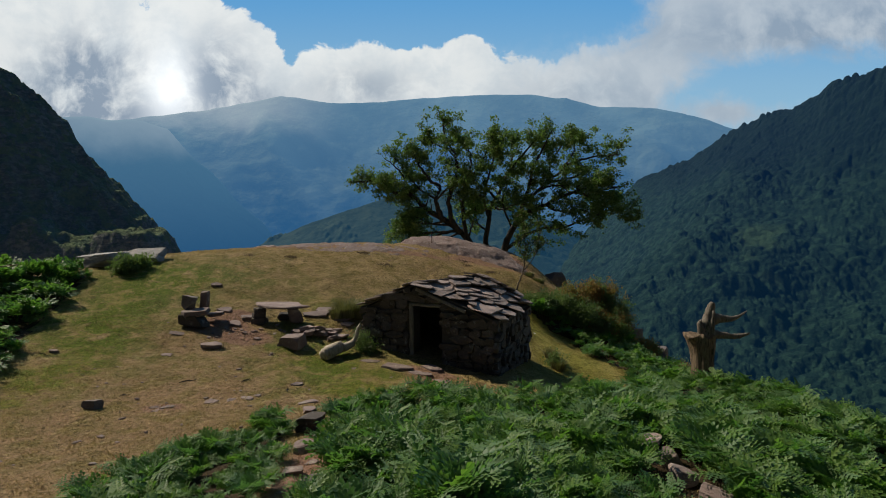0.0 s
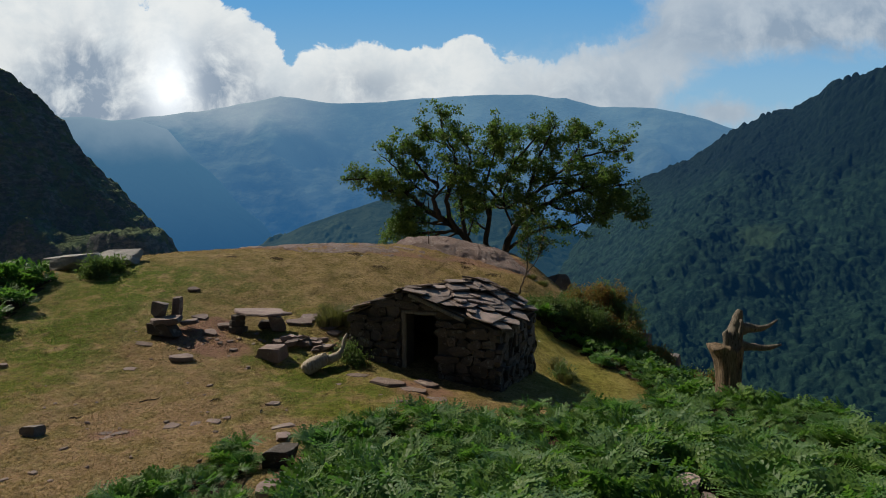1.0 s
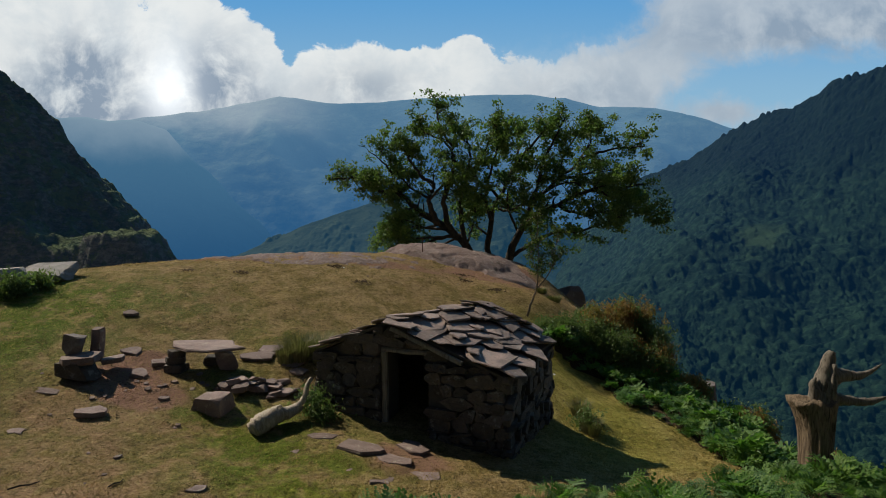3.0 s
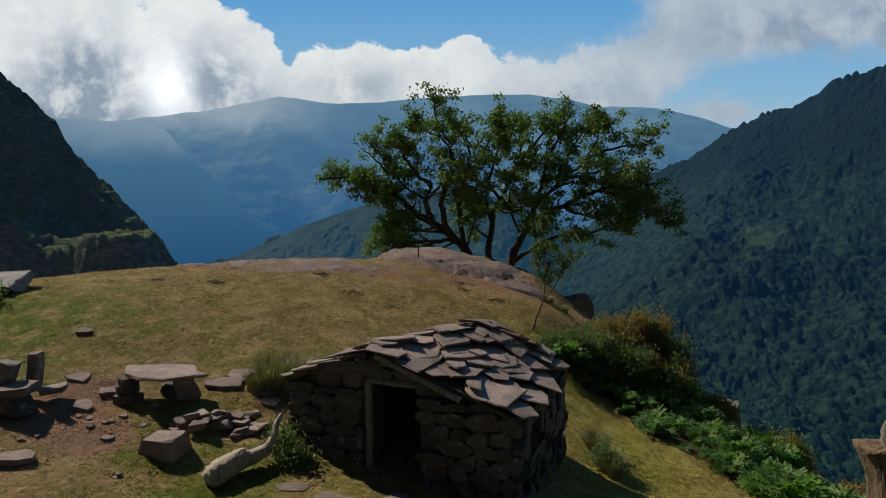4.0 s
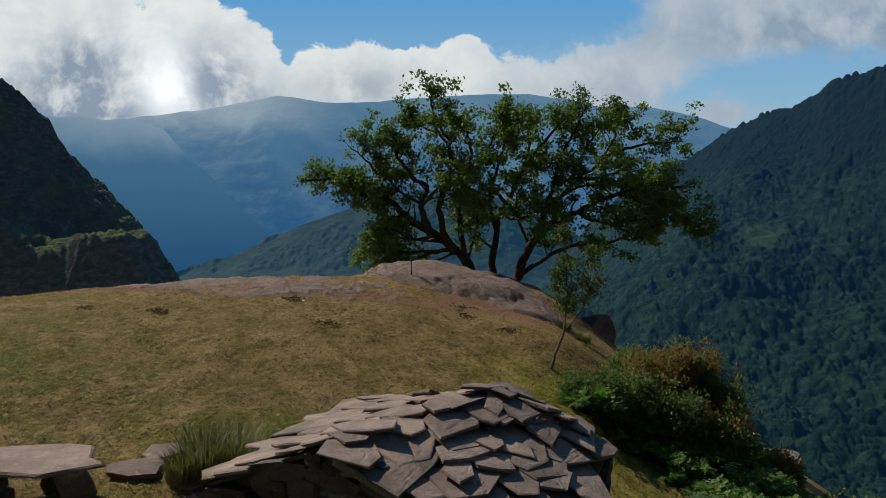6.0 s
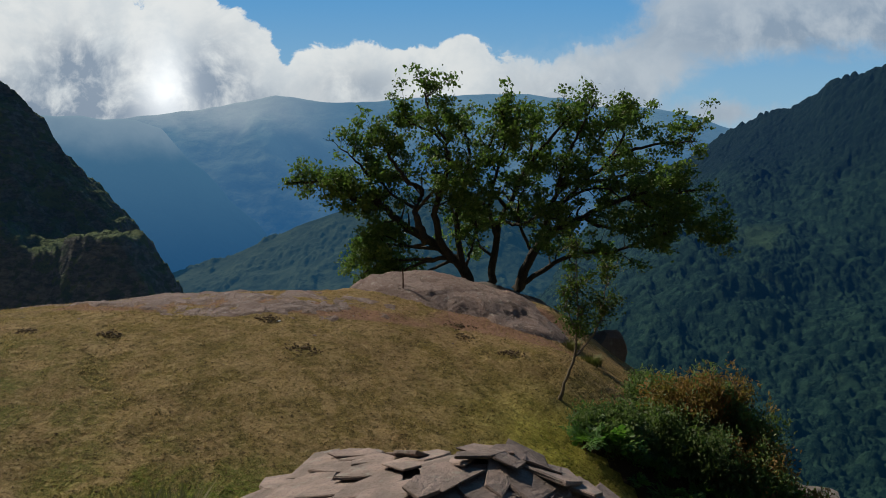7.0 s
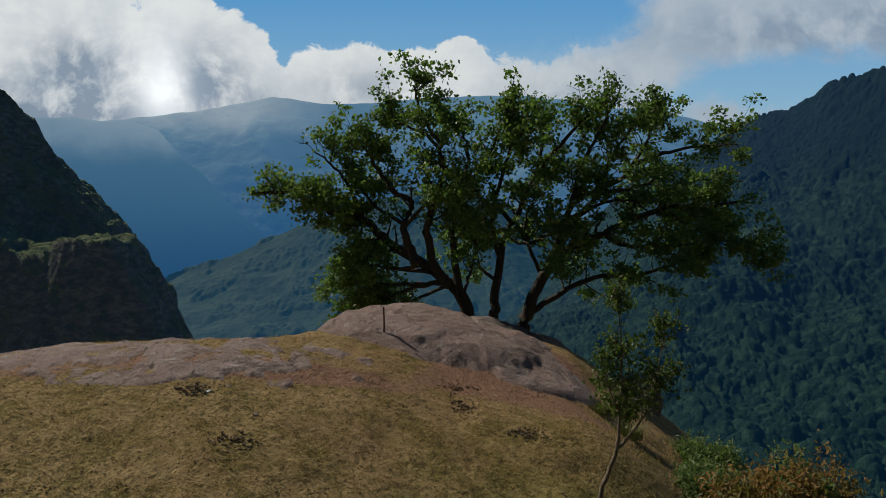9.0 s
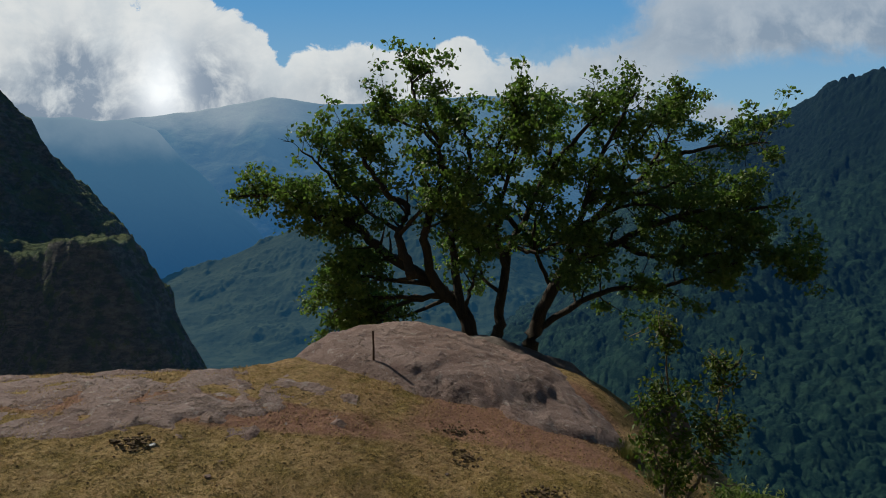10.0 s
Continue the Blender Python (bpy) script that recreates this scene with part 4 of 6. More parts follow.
# ---- bedrock and outcrops ----
def ell(x, y, cx, cy, rx, ry, turn=0.0):
    c, s = math.cos(radians(turn)), math.sin(radians(turn))
    a, b = (x - cx) * c + (y - cy) * s, -(x - cx) * s + (y - cy) * c
    return 1 - np.hypot(a / rx, b / ry)


def outcrop(name, x0, x1, y0, y1, shape, mat, label, step=0.055):
    """Rock breaking through the turf: shape gives its height over the ground, negative where it is buried."""
    xs, ys = np.arange(x0, x1, step), np.arange(y0, y1, step)
    X, Y = np.meshgrid(xs, ys, indexing="ij")
    S = shape(X, Y)
    Z = lie(X, Y) + np.maximum(S, -0.25)
    keep = (S > -0.22)
    F = grid_faces(len(xs), len(ys))
    F = F[keep.ravel()[F].any(1)]
    used = np.unique(F)
    remap = np.full(X.size, -1)
    remap[used] = np.arange(len(used))
    V = np.stack([X, Y, Z], -1).reshape(-1, 3)[used]
    return tagged(new(name, mesh_np(name, V, remap[F], mat, True)), label, "rock", kind="structure")


def facets(x, y, cell, seed):
    """Broken planes: each cell of a net has its own height and tilt."""
    x = x + 0.25 * cell * fbm(x, y, 1.6 / cell, 3, seed + 1)
    cx, cy = np.floor(x / cell), np.floor(y / cell)
    best, val = np.full(np.shape(x), 9e9), np.zeros(np.shape(x))
    for dx in (-1, 0, 1):
        for dy in (-1, 0, 1):
            a, b = cx + dx, cy + dy

            def h(k):
                v = np.sin(a * 12.9898 + b * 78.233 + seed + k * 37.7) * 43758.5453
                return v - np.floor(v)
            ox, oy = x - (a + h(1)) * cell, y - (b + h(2)) * cell
            d = ox * ox + oy * oy * 2.2
            near = d < best
            val = np.where(near, (h(3) - 0.5) + ((h(4) - 0.5) * ox + (h(5) - 0.5) * oy) / cell, val)
            best = np.where(near, d, best)
    return val


def crest_shape(x, y):
    m = ell(x, y, 0.5, 30.6, 3.4, 2.4, -12)
    dome = 0.36 * smooth01(m * 2.4) - 0.10 + 0.5 * np.minimum(m, 0)
    low = ell(x, y, 2.2, 29.4, 2.5, 1.3, -22)
    tail = 0.14 * smooth01(low * 2) - 0.07 + 0.3 * np.minimum(low, 0)
    s = np.maximum(dome, tail)
    crack = 0.035 * smooth01((fbm(x, y, 1.1, 3, 31, True) - 0.55) / 0.3)
    return s + 0.06 * fbm(x, y, 0.8, 4, 32) + 0.03 * fbm(x, y, 4, 4, 33) - crack + 0.055 * facets(x, y, 1.3, 5.0) + 0.03 * facets(x, y, 0.4, 8.0)


def flat_shape(x, y):
    m = np.maximum(ell(x, y, -4.6, 27.3, 3.6, 1.2, 4), np.maximum(ell(x, y, -7.4, 27.6, 2.2, 0.9, 10), ell(x, y, -5.2, 26.3, 1.6, 0.6, 0)))
    s = 0.06 * smooth01((m + 0.55 * fbm(x, y, 1.1, 5, 41) + 0.5 * fbm(x, y, 3.6, 4, 43)) * 4 + 0.3) - 0.042
    joint = 0.045 * smooth01((fbm(x, y, 0.9, 3, 44, True) - 0.6) / 0.25)
    return s - joint + 0.02 * fbm(x, y, 3.0, 4, 42) + 0.04 * facets(x, y, 0.9, 2.0) + 0.02 * facets(x, y, 0.3, 3.0)


def root_shape(x, y):
    m = ell(x, y, 2.9, 32.6, 2.2, 1.5, -10)
    return 0.35 * smooth01(m * 1.7) - 0.1 + 0.4 * np.minimum(m, 0) + 0.14 * fbm(x, y, 1.4, 4, 51) + 0.03 * fbm(x, y, 6, 2, 52)


outcrop("crest_outcrop", -3.8, 5.6, 27.4, 33.6, crest_shape, M["bedrock"], "smooth rounded pinkish-grey sandstone outcrop on the crest")
outcrop("rim_bedrock", -10.5, -0.6, 25.0, 29.2, flat_shape, M["bedrock"], "flat cracked pink bedrock showing through the turf at the rim")
outcrop("root_outcrop", 0.2, 5.8, 30.6, 34.4, root_shape, M["darkrock"], "dark rough rock at the foot of the oaks")


def boulder(name, x, y, size, mat, label, turn=0.0, sink=0.06, z=None, detail=3, cuts=13, flat=0.5, seed=0):
    ob = new(name, rock_mesh(name, np.random.default_rng(seed), mat, size, cuts, detail, 0.05, flat))
    ob.matrix_world = pose(x, y, (float(lie(x, y)) if z is None else z) - sink, 0, 0, turn)
    return tagged(ob, label, "rock")


for i, (x, y, w, d, t, turn, tip, what) in enumerate([
        (-11.3, 22.9, 1.7, 1.1, 0.6, 6, 8, "pale grey weathered rock at the rim of the turf"), (-12.3, 22.2, 1.7, 1.2, 0.6, -14, 6, "pale grey weathered rock beside the bracken"),
        (-12.0, 23.4, 1.2, 0.8, 0.5, 32, 4, "low pale rock sunk in the turf at the rim"), (-9.9, 26.9, 1.6, 0.9, 0.5, 14, 5, "pale fractured rock lying on the rim"), (-9.3, 27.2, 0.9, 0.6, 0.3, -10, 3, "small pale rock lying on the rim")]):
    ob = new("pale_rock", rock_mesh("pale_rock", np.random.default_rng(400 + i), M["greyrock"], (w, d, t), 15, 4, 0.07, 0.4))
    ob.matrix_world = pose(x, y, float(lie(x, y)) - 0.2, tip, -4, turn)
    tagged(ob, what, "rock")
boulder("dark_boulder", 5.75, 31.6, (1.5, 1.2, 1.3), M["darkrock"], "dark square boulder at the edge of the drop", 12, 0, 0.1, seed=6)
boulder("dark_boulder", 9.9, 32.2, (1.5, 1.5, 1.9), M["darkrock"], "dark boulder among gorse on the steep flank", 30, 0, -3.4, seed=8)
boulder("dark_boulder", 8.9, 25.9, (1.5, 1.2, 1.2), M["darkrock"], "dark boulder half hidden by the bushes", -20, 0, -2.5, seed=9)


# ---- stone seat, table and loose stones ----
def slab_thing(name, x, y, w, d, t, mat, label, turn=0.0, seed=0, sink=0.01, group="", level=False, corners=8):
    ob = new(name, slab_mesh(name, np.random.default_rng(seed), mat, corners, 0.34, 2.8, 1.0, 0.3))
    ob.matrix_world = on_ground(x, y, turn, sink, level) @ Matrix.Diagonal((w, d, t, 1))
    return tagged(ob, label, "stone", group)


table = empty("stone_table", pose(-4.95, 18.55, float(lie(-4.95, 18.55)), 0, 0, 6))
tagged(table, "low table of one broad pinkish stone slab on piled stone supports", "table")
rt = np.random.default_rng(12)
part("tabletop", slab_mesh("tabletop", rt, M["redstone"], 12, 0.34, 2.1, 1.0, 0.1), table, "broad thin pinkish slab", pose(0, 0, 0.47, 2, 1, 0) @ Matrix.Diagonal((1.75, 0.95, 0.085, 1)))
for i, (a, b, w, d, t, z) in enumerate([(-0.62, -0.12, 0.5, 0.4, 0.2, -0.05), (-0.62, -0.1, 0.42, 0.36, 0.17, 0.14), (-0.6, -0.12, 0.36, 0.3, 0.17, 0.3)]):
    part("support_stone", slab_mesh("support_stone", rt, M["wallstone"], 8, 0.14, 4), table, m=pose(a, b, z, 0, 0, 15 * i) @ Matrix.Diagonal((w, d, t, 1)))
part("support_stone", rock_mesh("support_stone", rt, M["redstone"], (0.42, 0.34, 0.56), 8, 2), table, "leaning wedge of stone", pose(0.48, -0.02, -0.06, 0, -12, 20))
part("support_stone", rock_mesh("support_stone", rt, M["wallstone"], (0.5, 0.3, 0.3), 8, 2), table, m=pose(0.1, 0.28, -0.05, 0, 0, 10))

seat = empty("stone_chair", pose(-7.25, 17.75, float(lie(-7.25, 17.75)), 0, 0, -8) @ Matrix.Scale(0.88, 4))
tagged(seat, "armchair built of dark upright and flat stones", "chair")
part("seat_base", rock_mesh("seat_base", rt, M["wallstone"], (0.95, 0.7, 0.42), 10, 3, 0.04, 0.7), seat, m=pose(0.05, -0.05, -0.08))
part("seat_slab", slab_mesh("seat_slab", rt, M["redstone"], 9, 0.14, 3.4), seat, m=pose(0.08, -0.08, 0.29, 4, -4, 10) @ Matrix.Diagonal((0.88, 0.7, 0.19, 1)))
part("arm_block", rock_mesh("arm_block", rt, M["darkrock"], (0.52, 0.42, 0.56), 9, 3, 0.03, 0.62), seat, m=pose(-0.26, 0.12, 0.36, 0, 6, 6))
part("back_stone", rock_mesh("back_stone", rt, M["redstone"], (0.34, 0.22, 0.85), 9, 3, 0.04, 0.66), seat, m=pose(0.08, 0.42, 0.2, -6, 0, 0))
part("side_slab", slab_mesh("side_slab", rt, M["redstone"], 8, 0.2, 3), seat, m=pose(0.5, 0.5, 0.2, 0, -8, 20) @ Matrix.Diagonal((0.6, 0.55, 0.12, 1)))

LOOSE = "loose flat stones on the turf"
for i, (x, y, w, d, t, turn, what) in enumerate([
        (-6.23, 16.35, 0.62, 0.36, 0.10, 5, "thin oval pinkish slab lying on the turf"), (-7.5, 17.05, 0.62, 0.22, 0.04, -6, "thin narrow slab sunk in the turf"),
        (-7.72, 20.7, 0.42, 0.3, 0.1, 0, "small dark flat stone on the slope"), (-5.25, 17.1, 0.24, 0.17, 0.06, 0, "small pale flat stone on bare earth"),
        (-6.15, 18.0, 0.36, 0.4, 0.1, 30, "flat pinkish stone beside the seat"), (-6.75, 18.95, 0.5, 0.4, 0.08, 0, "pale slab sunk in the bank"),
        (-6.0, 18.55, 0.42, 0.26, 0.1, 20, "pale flat stone beside the table"), (-3.95, 19.15, 0.85, 0.45, 0.09, 0, "broad flat slab near the rushes"),
        (-3.75, 19.55, 0.6, 0.5, 0.07, 12, "flat slab behind another near the rushes"), (-7.1, 15.6, 0.3, 0.2, 0.03, 0, "thin chip of stone on the turf"),
        (-9.85, 15.3, 0.28, 0.18, 0.07, 0, "small reddish stone on the worn path"), (-3.15, 19.0, 0.6, 0.45, 0.06, 20, "flat grey stone beneath the rushes"),
        (-2.95, 18.6, 0.4, 0.3, 0.06, 0, "flat grey stone by the hut corner")]):
    slab_thing("flat_stone", x, y, w, d, t, M["redstone"], what, turn, 60 + i, 0.015, LOOSE)
DOORSTEP = "flagstones before the doorway"
for i, (x, y, w, d, t, turn) in enumerate([(-1.15, 15.72, 0.95, 0.55, 0.12, -14), (-0.55, 15.35, 0.7, 0.42, 0.09, -25), (-1.95, 16.15, 0.6, 0.34, 0.09, 10), (-0.3, 15.9, 0.6, 0.4, 0.1, -24),
                                           (-0.05, 14.85, 0.6, 0.4, 0.07, 0), (-1.2, 15.0, 0.35, 0.25, 0.06, 10), (-1.0, 13.7, 0.55, 0.4, 0.06, 0), (-0.72, 14.6, 0.45, 0.3, 0.06, 0), (-2.35, 15.55, 0.3, 0.2, 0.06, 0)]):
    slab_thing("flagstone", x, y, w, d, t, M["redstone"], "worn pinkish flagstone before the hut doorway", turn, 90 + i, 0.065, DOORSTEP)
block = new("stone_block", rock_mesh("stone_block", np.random.default_rng(16), M["redstone"], (0.74, 0.5, 0.38), 8, 3, 0.02, 0.72))
block.matrix_world = on_ground(-4.22, 16.85, -10, 0.03)
tagged(block, "squared pinkish stone block on green turf", "stone")

PILE = "heap of broken stones beside the table"
rp = np.random.default_rng(33)
for i in range(26):
    a, b = rp.normal(0, 0.42), rp.normal(0, 0.16)
    top = 0.26 * math.exp(-(a / 0.5) ** 2 - (b / 0.25) ** 2) * (i / 26)
    x, y = -3.75 + a, 17.75 + b + 0.15 * a
    s = rp.uniform(0.2, 0.46)
    ob = new("heap_stone", rock_mesh("heap_stone", rp, M["redstone"], (s * 1.15, s * rp.uniform(0.55, 0.95), s * rp.uniform(0.22, 0.45)), 12, 3, 0.02, 0.4))
    ob.matrix_world = pose(x, y, float(lie(x, y)) - 0.03 + top, rp.uniform(-14, 14), rp.uniform(-14, 14), rp.uniform(0, 360))
    tagged(ob, "angular reddish stone in a heap by the table", "stone", PILE)

# stones of the old path through the bracken, and low wall ends
PATH = "stones of the path through the bracken"
for i, (x, y, w, d, h, k) in enumerate([(-2.35, 10.7, 0.5, 0.36, 0.36, 0), (-1.9, 9.5, 0.3, 0.3, 0.4, 1), (-2.25, 9.6, 0.34, 0.3, 0.22, 2), (-1.95, 8.9, 0.22, 0.2, 0.1, 2), (-2.75, 12.3, 0.4, 0.3, 0.1, 2),
                                         (-2.5, 11.5, 0.36, 0.26, 0.14, 2), (-1.75, 7.9, 0.5, 0.32, 0.2, 0), (-1.5, 7.5, 0.55, 0.3, 0.22, 0), (-2.1, 8.4, 0.3, 0.24, 0.14, 2), (-2.9, 12.9, 0.44, 0.3, 0.08, 2),
                                         (3.25, 9.35, 0.42, 0.34, 0.36, 2), (3.4, 8.85, 0.4, 0.34, 0.34, 2), (3.35, 8.35, 0.46, 0.34, 0.28, 2), (3.55, 7.8, 0.5, 0.36, 0.28, 2), (3.5, 7.3, 0.46, 0.36, 0.26, 2)]):
    boulder("path_stone", x, y, (w, d, h), (M["wallstone"], M["greyrock"], M["redstone"])[k], "rough stone standing among bracken beside the old path", 23 * i, 0.05, seed=120 + i, detail=3, flat=0.36)["group"] = PATH
boulder("dark_stone", -7.1, 12.2, (0.34, 0.28, 0.22), M["darkrock"], "dark angular stone on the worn path", 0, 0.03, seed=141, detail=2)
for i, (x, y, s) in enumerate([(-5.9, 12.4, 0.34), (-5.6, 12.3, 0.3), (-5.75, 12.15, 0.26), (-4.9, 12.75, 0.36), (-4.55, 12.95, 0.34), (-4.25, 13.1, 0.28), (-4.1, 13.3, 0.2), (-3.4, 14.1, 0.3), (-6.2, 11.6, 0.16), (-6.4, 10.5, 0.2), (-6.1, 10.7, 0.18), (-7.0, 9.3, 0.5), (-7.6, 8.7, 0.6)]):
    slab_thing("path_slab", x, y, s, s * 0.7, 0.05, M["redstone"], "pinkish stone worn flush with the bare path", 31 * i, 160 + i, 0.034, "stones worn into the path")

# ---- iron stake, dung, scraps ----
V, q, t3 = tube([(0, 0, -0.1), (0.004, 0, 0.2), (-0.006, 0, 0.52)], [0.022, 0.02, 0.018], 6)
stake = tagged(new("iron_stake", mesh_np("iron_stake", V, [t3, q], M["iron"])), "short rusty iron stake set in the rock", "stake")
stake.matrix_world = pose(-0.54, 29.3, float(hill(-0.54, 29.3)) + float(crest_shape(np.array(-0.54), np.array(29.3))), 3, 0, 0)
for i, (x, y, s) in enumerate([(-3.35, 25.85, 0.2), (-2.3, 24.65, 0.26), (1.15, 26.8, 0.22), (1.0, 27.55, 0.3), (2.1, 26.1, 0.2), (-6.1, 24.4, 0.16), (-7.8, 24.5, 0.2)]):
    hp = Heap()
    for k in range(60):
        a, d = rp.uniform(0, 6.28), 1.15 * s * rp.uniform(0, 1) ** 0.8
        b = rock_mesh("clod", rp, M["dung"], (0.07, 0.06, 0.045), 3, 1, 0.06, 0.8)
        vv = np.empty(len(b.vertices) * 3, np.float32)
        b.vertices.foreach_get("co", vv)
        ff = np.array([p.vertices[:] for p in b.polygons])
        hp.add(vv.reshape(-1, 3) * rp.uniform(0.3, 0.8) + np.array([d * math.cos(a) * 1.4, d * math.sin(a), 0.02 * (1 - d / s)]), f3=ff)
        bpy.data.meshes.remove(b)
    ob = new("dung_heap", hp.mesh("dung_heap", M["dung"]))
    ob.matrix_world = on_ground(x, y)
    tagged(ob, "dry dark dung scattered on the turf", "dung", kind="stuff")
for x, y in ((-3.12, 25.88), (2.6, 22.6), (3.25, 21.6)):
    ob = new("paper_scrap", slab_mesh("paper_scrap", rp, M["scrap"], 7, 0.3, 2))
    ob.matrix_world = on_ground(x, y, 40) @ Matrix.Diagonal((0.13, 0.06, 0.02, 1))
    tagged(ob, "small crumpled white scrap on the turf", "scrap")

# fallen sticks and chips of stone on the turf
for i, (x, y, L, turn) in enumerate([(-5.9, 14.0, 0.4, 35), (-4.6, 14.1, 0.25, 60), (-6.9, 13.1, 0.22, 15), (-3.5, 13.6, 0.2, 100), (1.6, 21.7, 0.35, 20)]):
    V, q, t3 = tube([(-L / 2, 0, 0.015), (-L * 0.1, 0.02, 0.025), (L * 0.2, -0.015, 0.02), (L / 2, 0.02, 0.03)], [0.012, 0.014, 0.011, 0.006], 5)
    ob = new("stick", mesh_np("stick", V, [t3, q], M["bark"]))
    ob.matrix_world = on_ground(x, y, turn)
    tagged(ob, "short dark fallen stick on the turf", "stick", "sticks on the turf")
CHIPS = [slab_mesh("stone_chip", rp, M["redstone"], 6, 0.35, 2.4, 1.0, 0.4) for _ in range(6)]
for i in range(90):
    if i < 40:
        x, y = rp.normal(-5.5, 1.6), rp.normal(12.6, 1.8)
    elif i < 62:
        x, y = rp.normal(-5.6, 0.9), rp.normal(17.6, 0.6)
    else:
        x, y = rp.uniform(-8, 2), rp.uniform(20, 27.5)
        if i % 4:
            continue
    if y < 8.5 or (x > -2.6 and y < 19.5):
        continue
    s = rp.uniform(0.05, 0.15) * (0.6 if y > 19 else 1.0)
    ob = new("stone_chip", CHIPS[i % 6])
    ob.matrix_world = on_ground(x, y, rp.uniform(0, 360), 0.01) @ Matrix.Diagonal((s, s * rp.uniform(0.5, 0.9), s * rp.uniform(0.2, 0.4), 1))
    tagged(ob, "small reddish chip of stone in the turf", "stone", "stone chips on the turf")

# dark droppings and crumbs of earth all over the grazed turf
hp = Heap()
kv = np.array([(1, 0, 0), (-1, 0, 0), (0, 1, 0), (0, -1, 0), (0, 0, 1), (0, 0, -1)], float)
kf = np.array([(0, 2, 4), (2, 1, 4), (1, 3, 4), (3, 0, 4), (2, 0, 5), (1, 2, 5), (3, 1, 5), (0, 3, 5)])
for i in range(3200):
    x, y = rp.uniform(-9, 4.5), rp.uniform(16, 28)
    if math.hypot(x - 0.3, y - 17.6) < 3.0 or x > 3.6 - 0.1 * (y - 22) ** 2 and y < 24:
        continue
    r = rp.uniform(0.006, 0.018)
    hp.add(kv * r * rp.uniform(0.6, 1.4, (6, 3)) * np.array([1.3, 1, 0.7]) + np.array([x, y, float(lie(x, y)) + 0.008]), f3=kf)
tagged(new("turf_crumbs", hp.mesh("turf_crumbs", M["dung"])), "dark crumbs of earth and droppings over the grazed turf", "crumbs", kind="stuff")


# ---- bleached log and dead stump ----
rl = np.random.default_rng(77)


def limb_mesh(name, branches, mat, sides=9, wobble=0.08, steps=4, rngen=rl):
    """One mesh out of bent tapering branches: (points, radii) each."""
    hp = Heap()
    for pts, rad in branches:
        P = curve_through(pts, steps)
        R = np.interp(np.linspace(0, 1, len(P)), np.linspace(0, 1, len(rad)), rad)
        hp.add(*tube(P, R, sides, wobble, rngen))
    return hp.mesh(name, mat, True)


log = new("log", limb_mesh("log", [([(-0.22, -0.5, 0.08), (-0.12, -0.36, 0.14), (0.02, -0.16, 0.2), (0.16, 0.02, 0.24), (0.3, 0.14, 0.22), (0.46, 0.3, 0.25), (0.56, 0.48, 0.27)],
                                    [0.17, 0.21, 0.20, 0.18, 0.14, 0.11, 0.09]),
                                   ([(0.4, 0.26, 0.26), (0.56, 0.42, 0.34), (0.66, 0.52, 0.52), (0.68, 0.6, 0.7), (0.76, 0.7, 0.86)], [0.10, 0.075, 0.06, 0.055, 0.04]),
                                   ([(0.1, -0.05, 0.3), (0.2, 0.02, 0.4), (0.26, 0.03, 0.43)], [0.08, 0.05, 0.015])], M["bleached"], 16, 0.15, 7))
log.matrix_world = pose(-2.98, 16.45, float(lie(-3.0, 16.3))) @ Matrix.Scale(0.86, 4)
tagged(log, "bleached broken log leaning against the hut corner", "log")

stump = empty("dead_stump", pose(6.7, 15.6, -0.75))
tagged(stump, "broken dead tree stump standing in the bracken", "stump")
SIDES = 40
ang = np.linspace(0, 2 * math.pi, SIDES, endpoint=False)
rings, zs = [], np.array([0, 0.3, 0.6, 0.9, 1.15, 1.4, 1.6, 1.78, 1.9, 1.95])
for z, r in zip(zs, [0.32, 0.285, 0.27, 0.265, 0.265, 0.27, 0.275, 0.29, 0.31, 0.31]):
    lip = max(0.0, z - 1.35) / 0.6
    rr = r * (1 + 0.07 * np.sin(3 * ang + 0.4) + 0.06 * np.sin(7 * ang + 0.6 * z) + 0.05 * np.sin(13 * ang + 1.1 * z)) + 0.012 * rl.uniform(-1, 1, SIDES)
    rr = rr + 0.17 * lip ** 1.6 * np.exp(-((ang - math.pi) / 0.75) ** 2)
    rings.append(np.stack([rr * np.cos(ang), rr * np.sin(ang), np.full(SIDES, z) + ((0.03 * np.sin(5 * ang) + 0.03 * rl.uniform(-1, 1, SIDES)) if z > 1.85 else 0)], 1))
V = np.vstack(rings + [rings[-1] * np.array([0.6, 0.6, 1]) + np.array([0, 0, 0.03]), [[0, 0, 1.98]]])
n_r = len(zs)
q = [(k * SIDES + i, k * SIDES + (i + 1) % SIDES, (k + 1) * SIDES + (i + 1) % SIDES, (k + 1) * SIDES + i) for k in range(n_r) for i in range(SIDES)]
t3 = [(n_r * SIDES + i, n_r * SIDES + (i + 1) % SIDES, (n_r + 1) * SIDES) for i in range(SIDES)]
part("trunk", mesh_np("trunk", V, [np.array(t3), np.array(q)], M["deadwood"], True), stump, "fluted brown trunk, its bark gone")
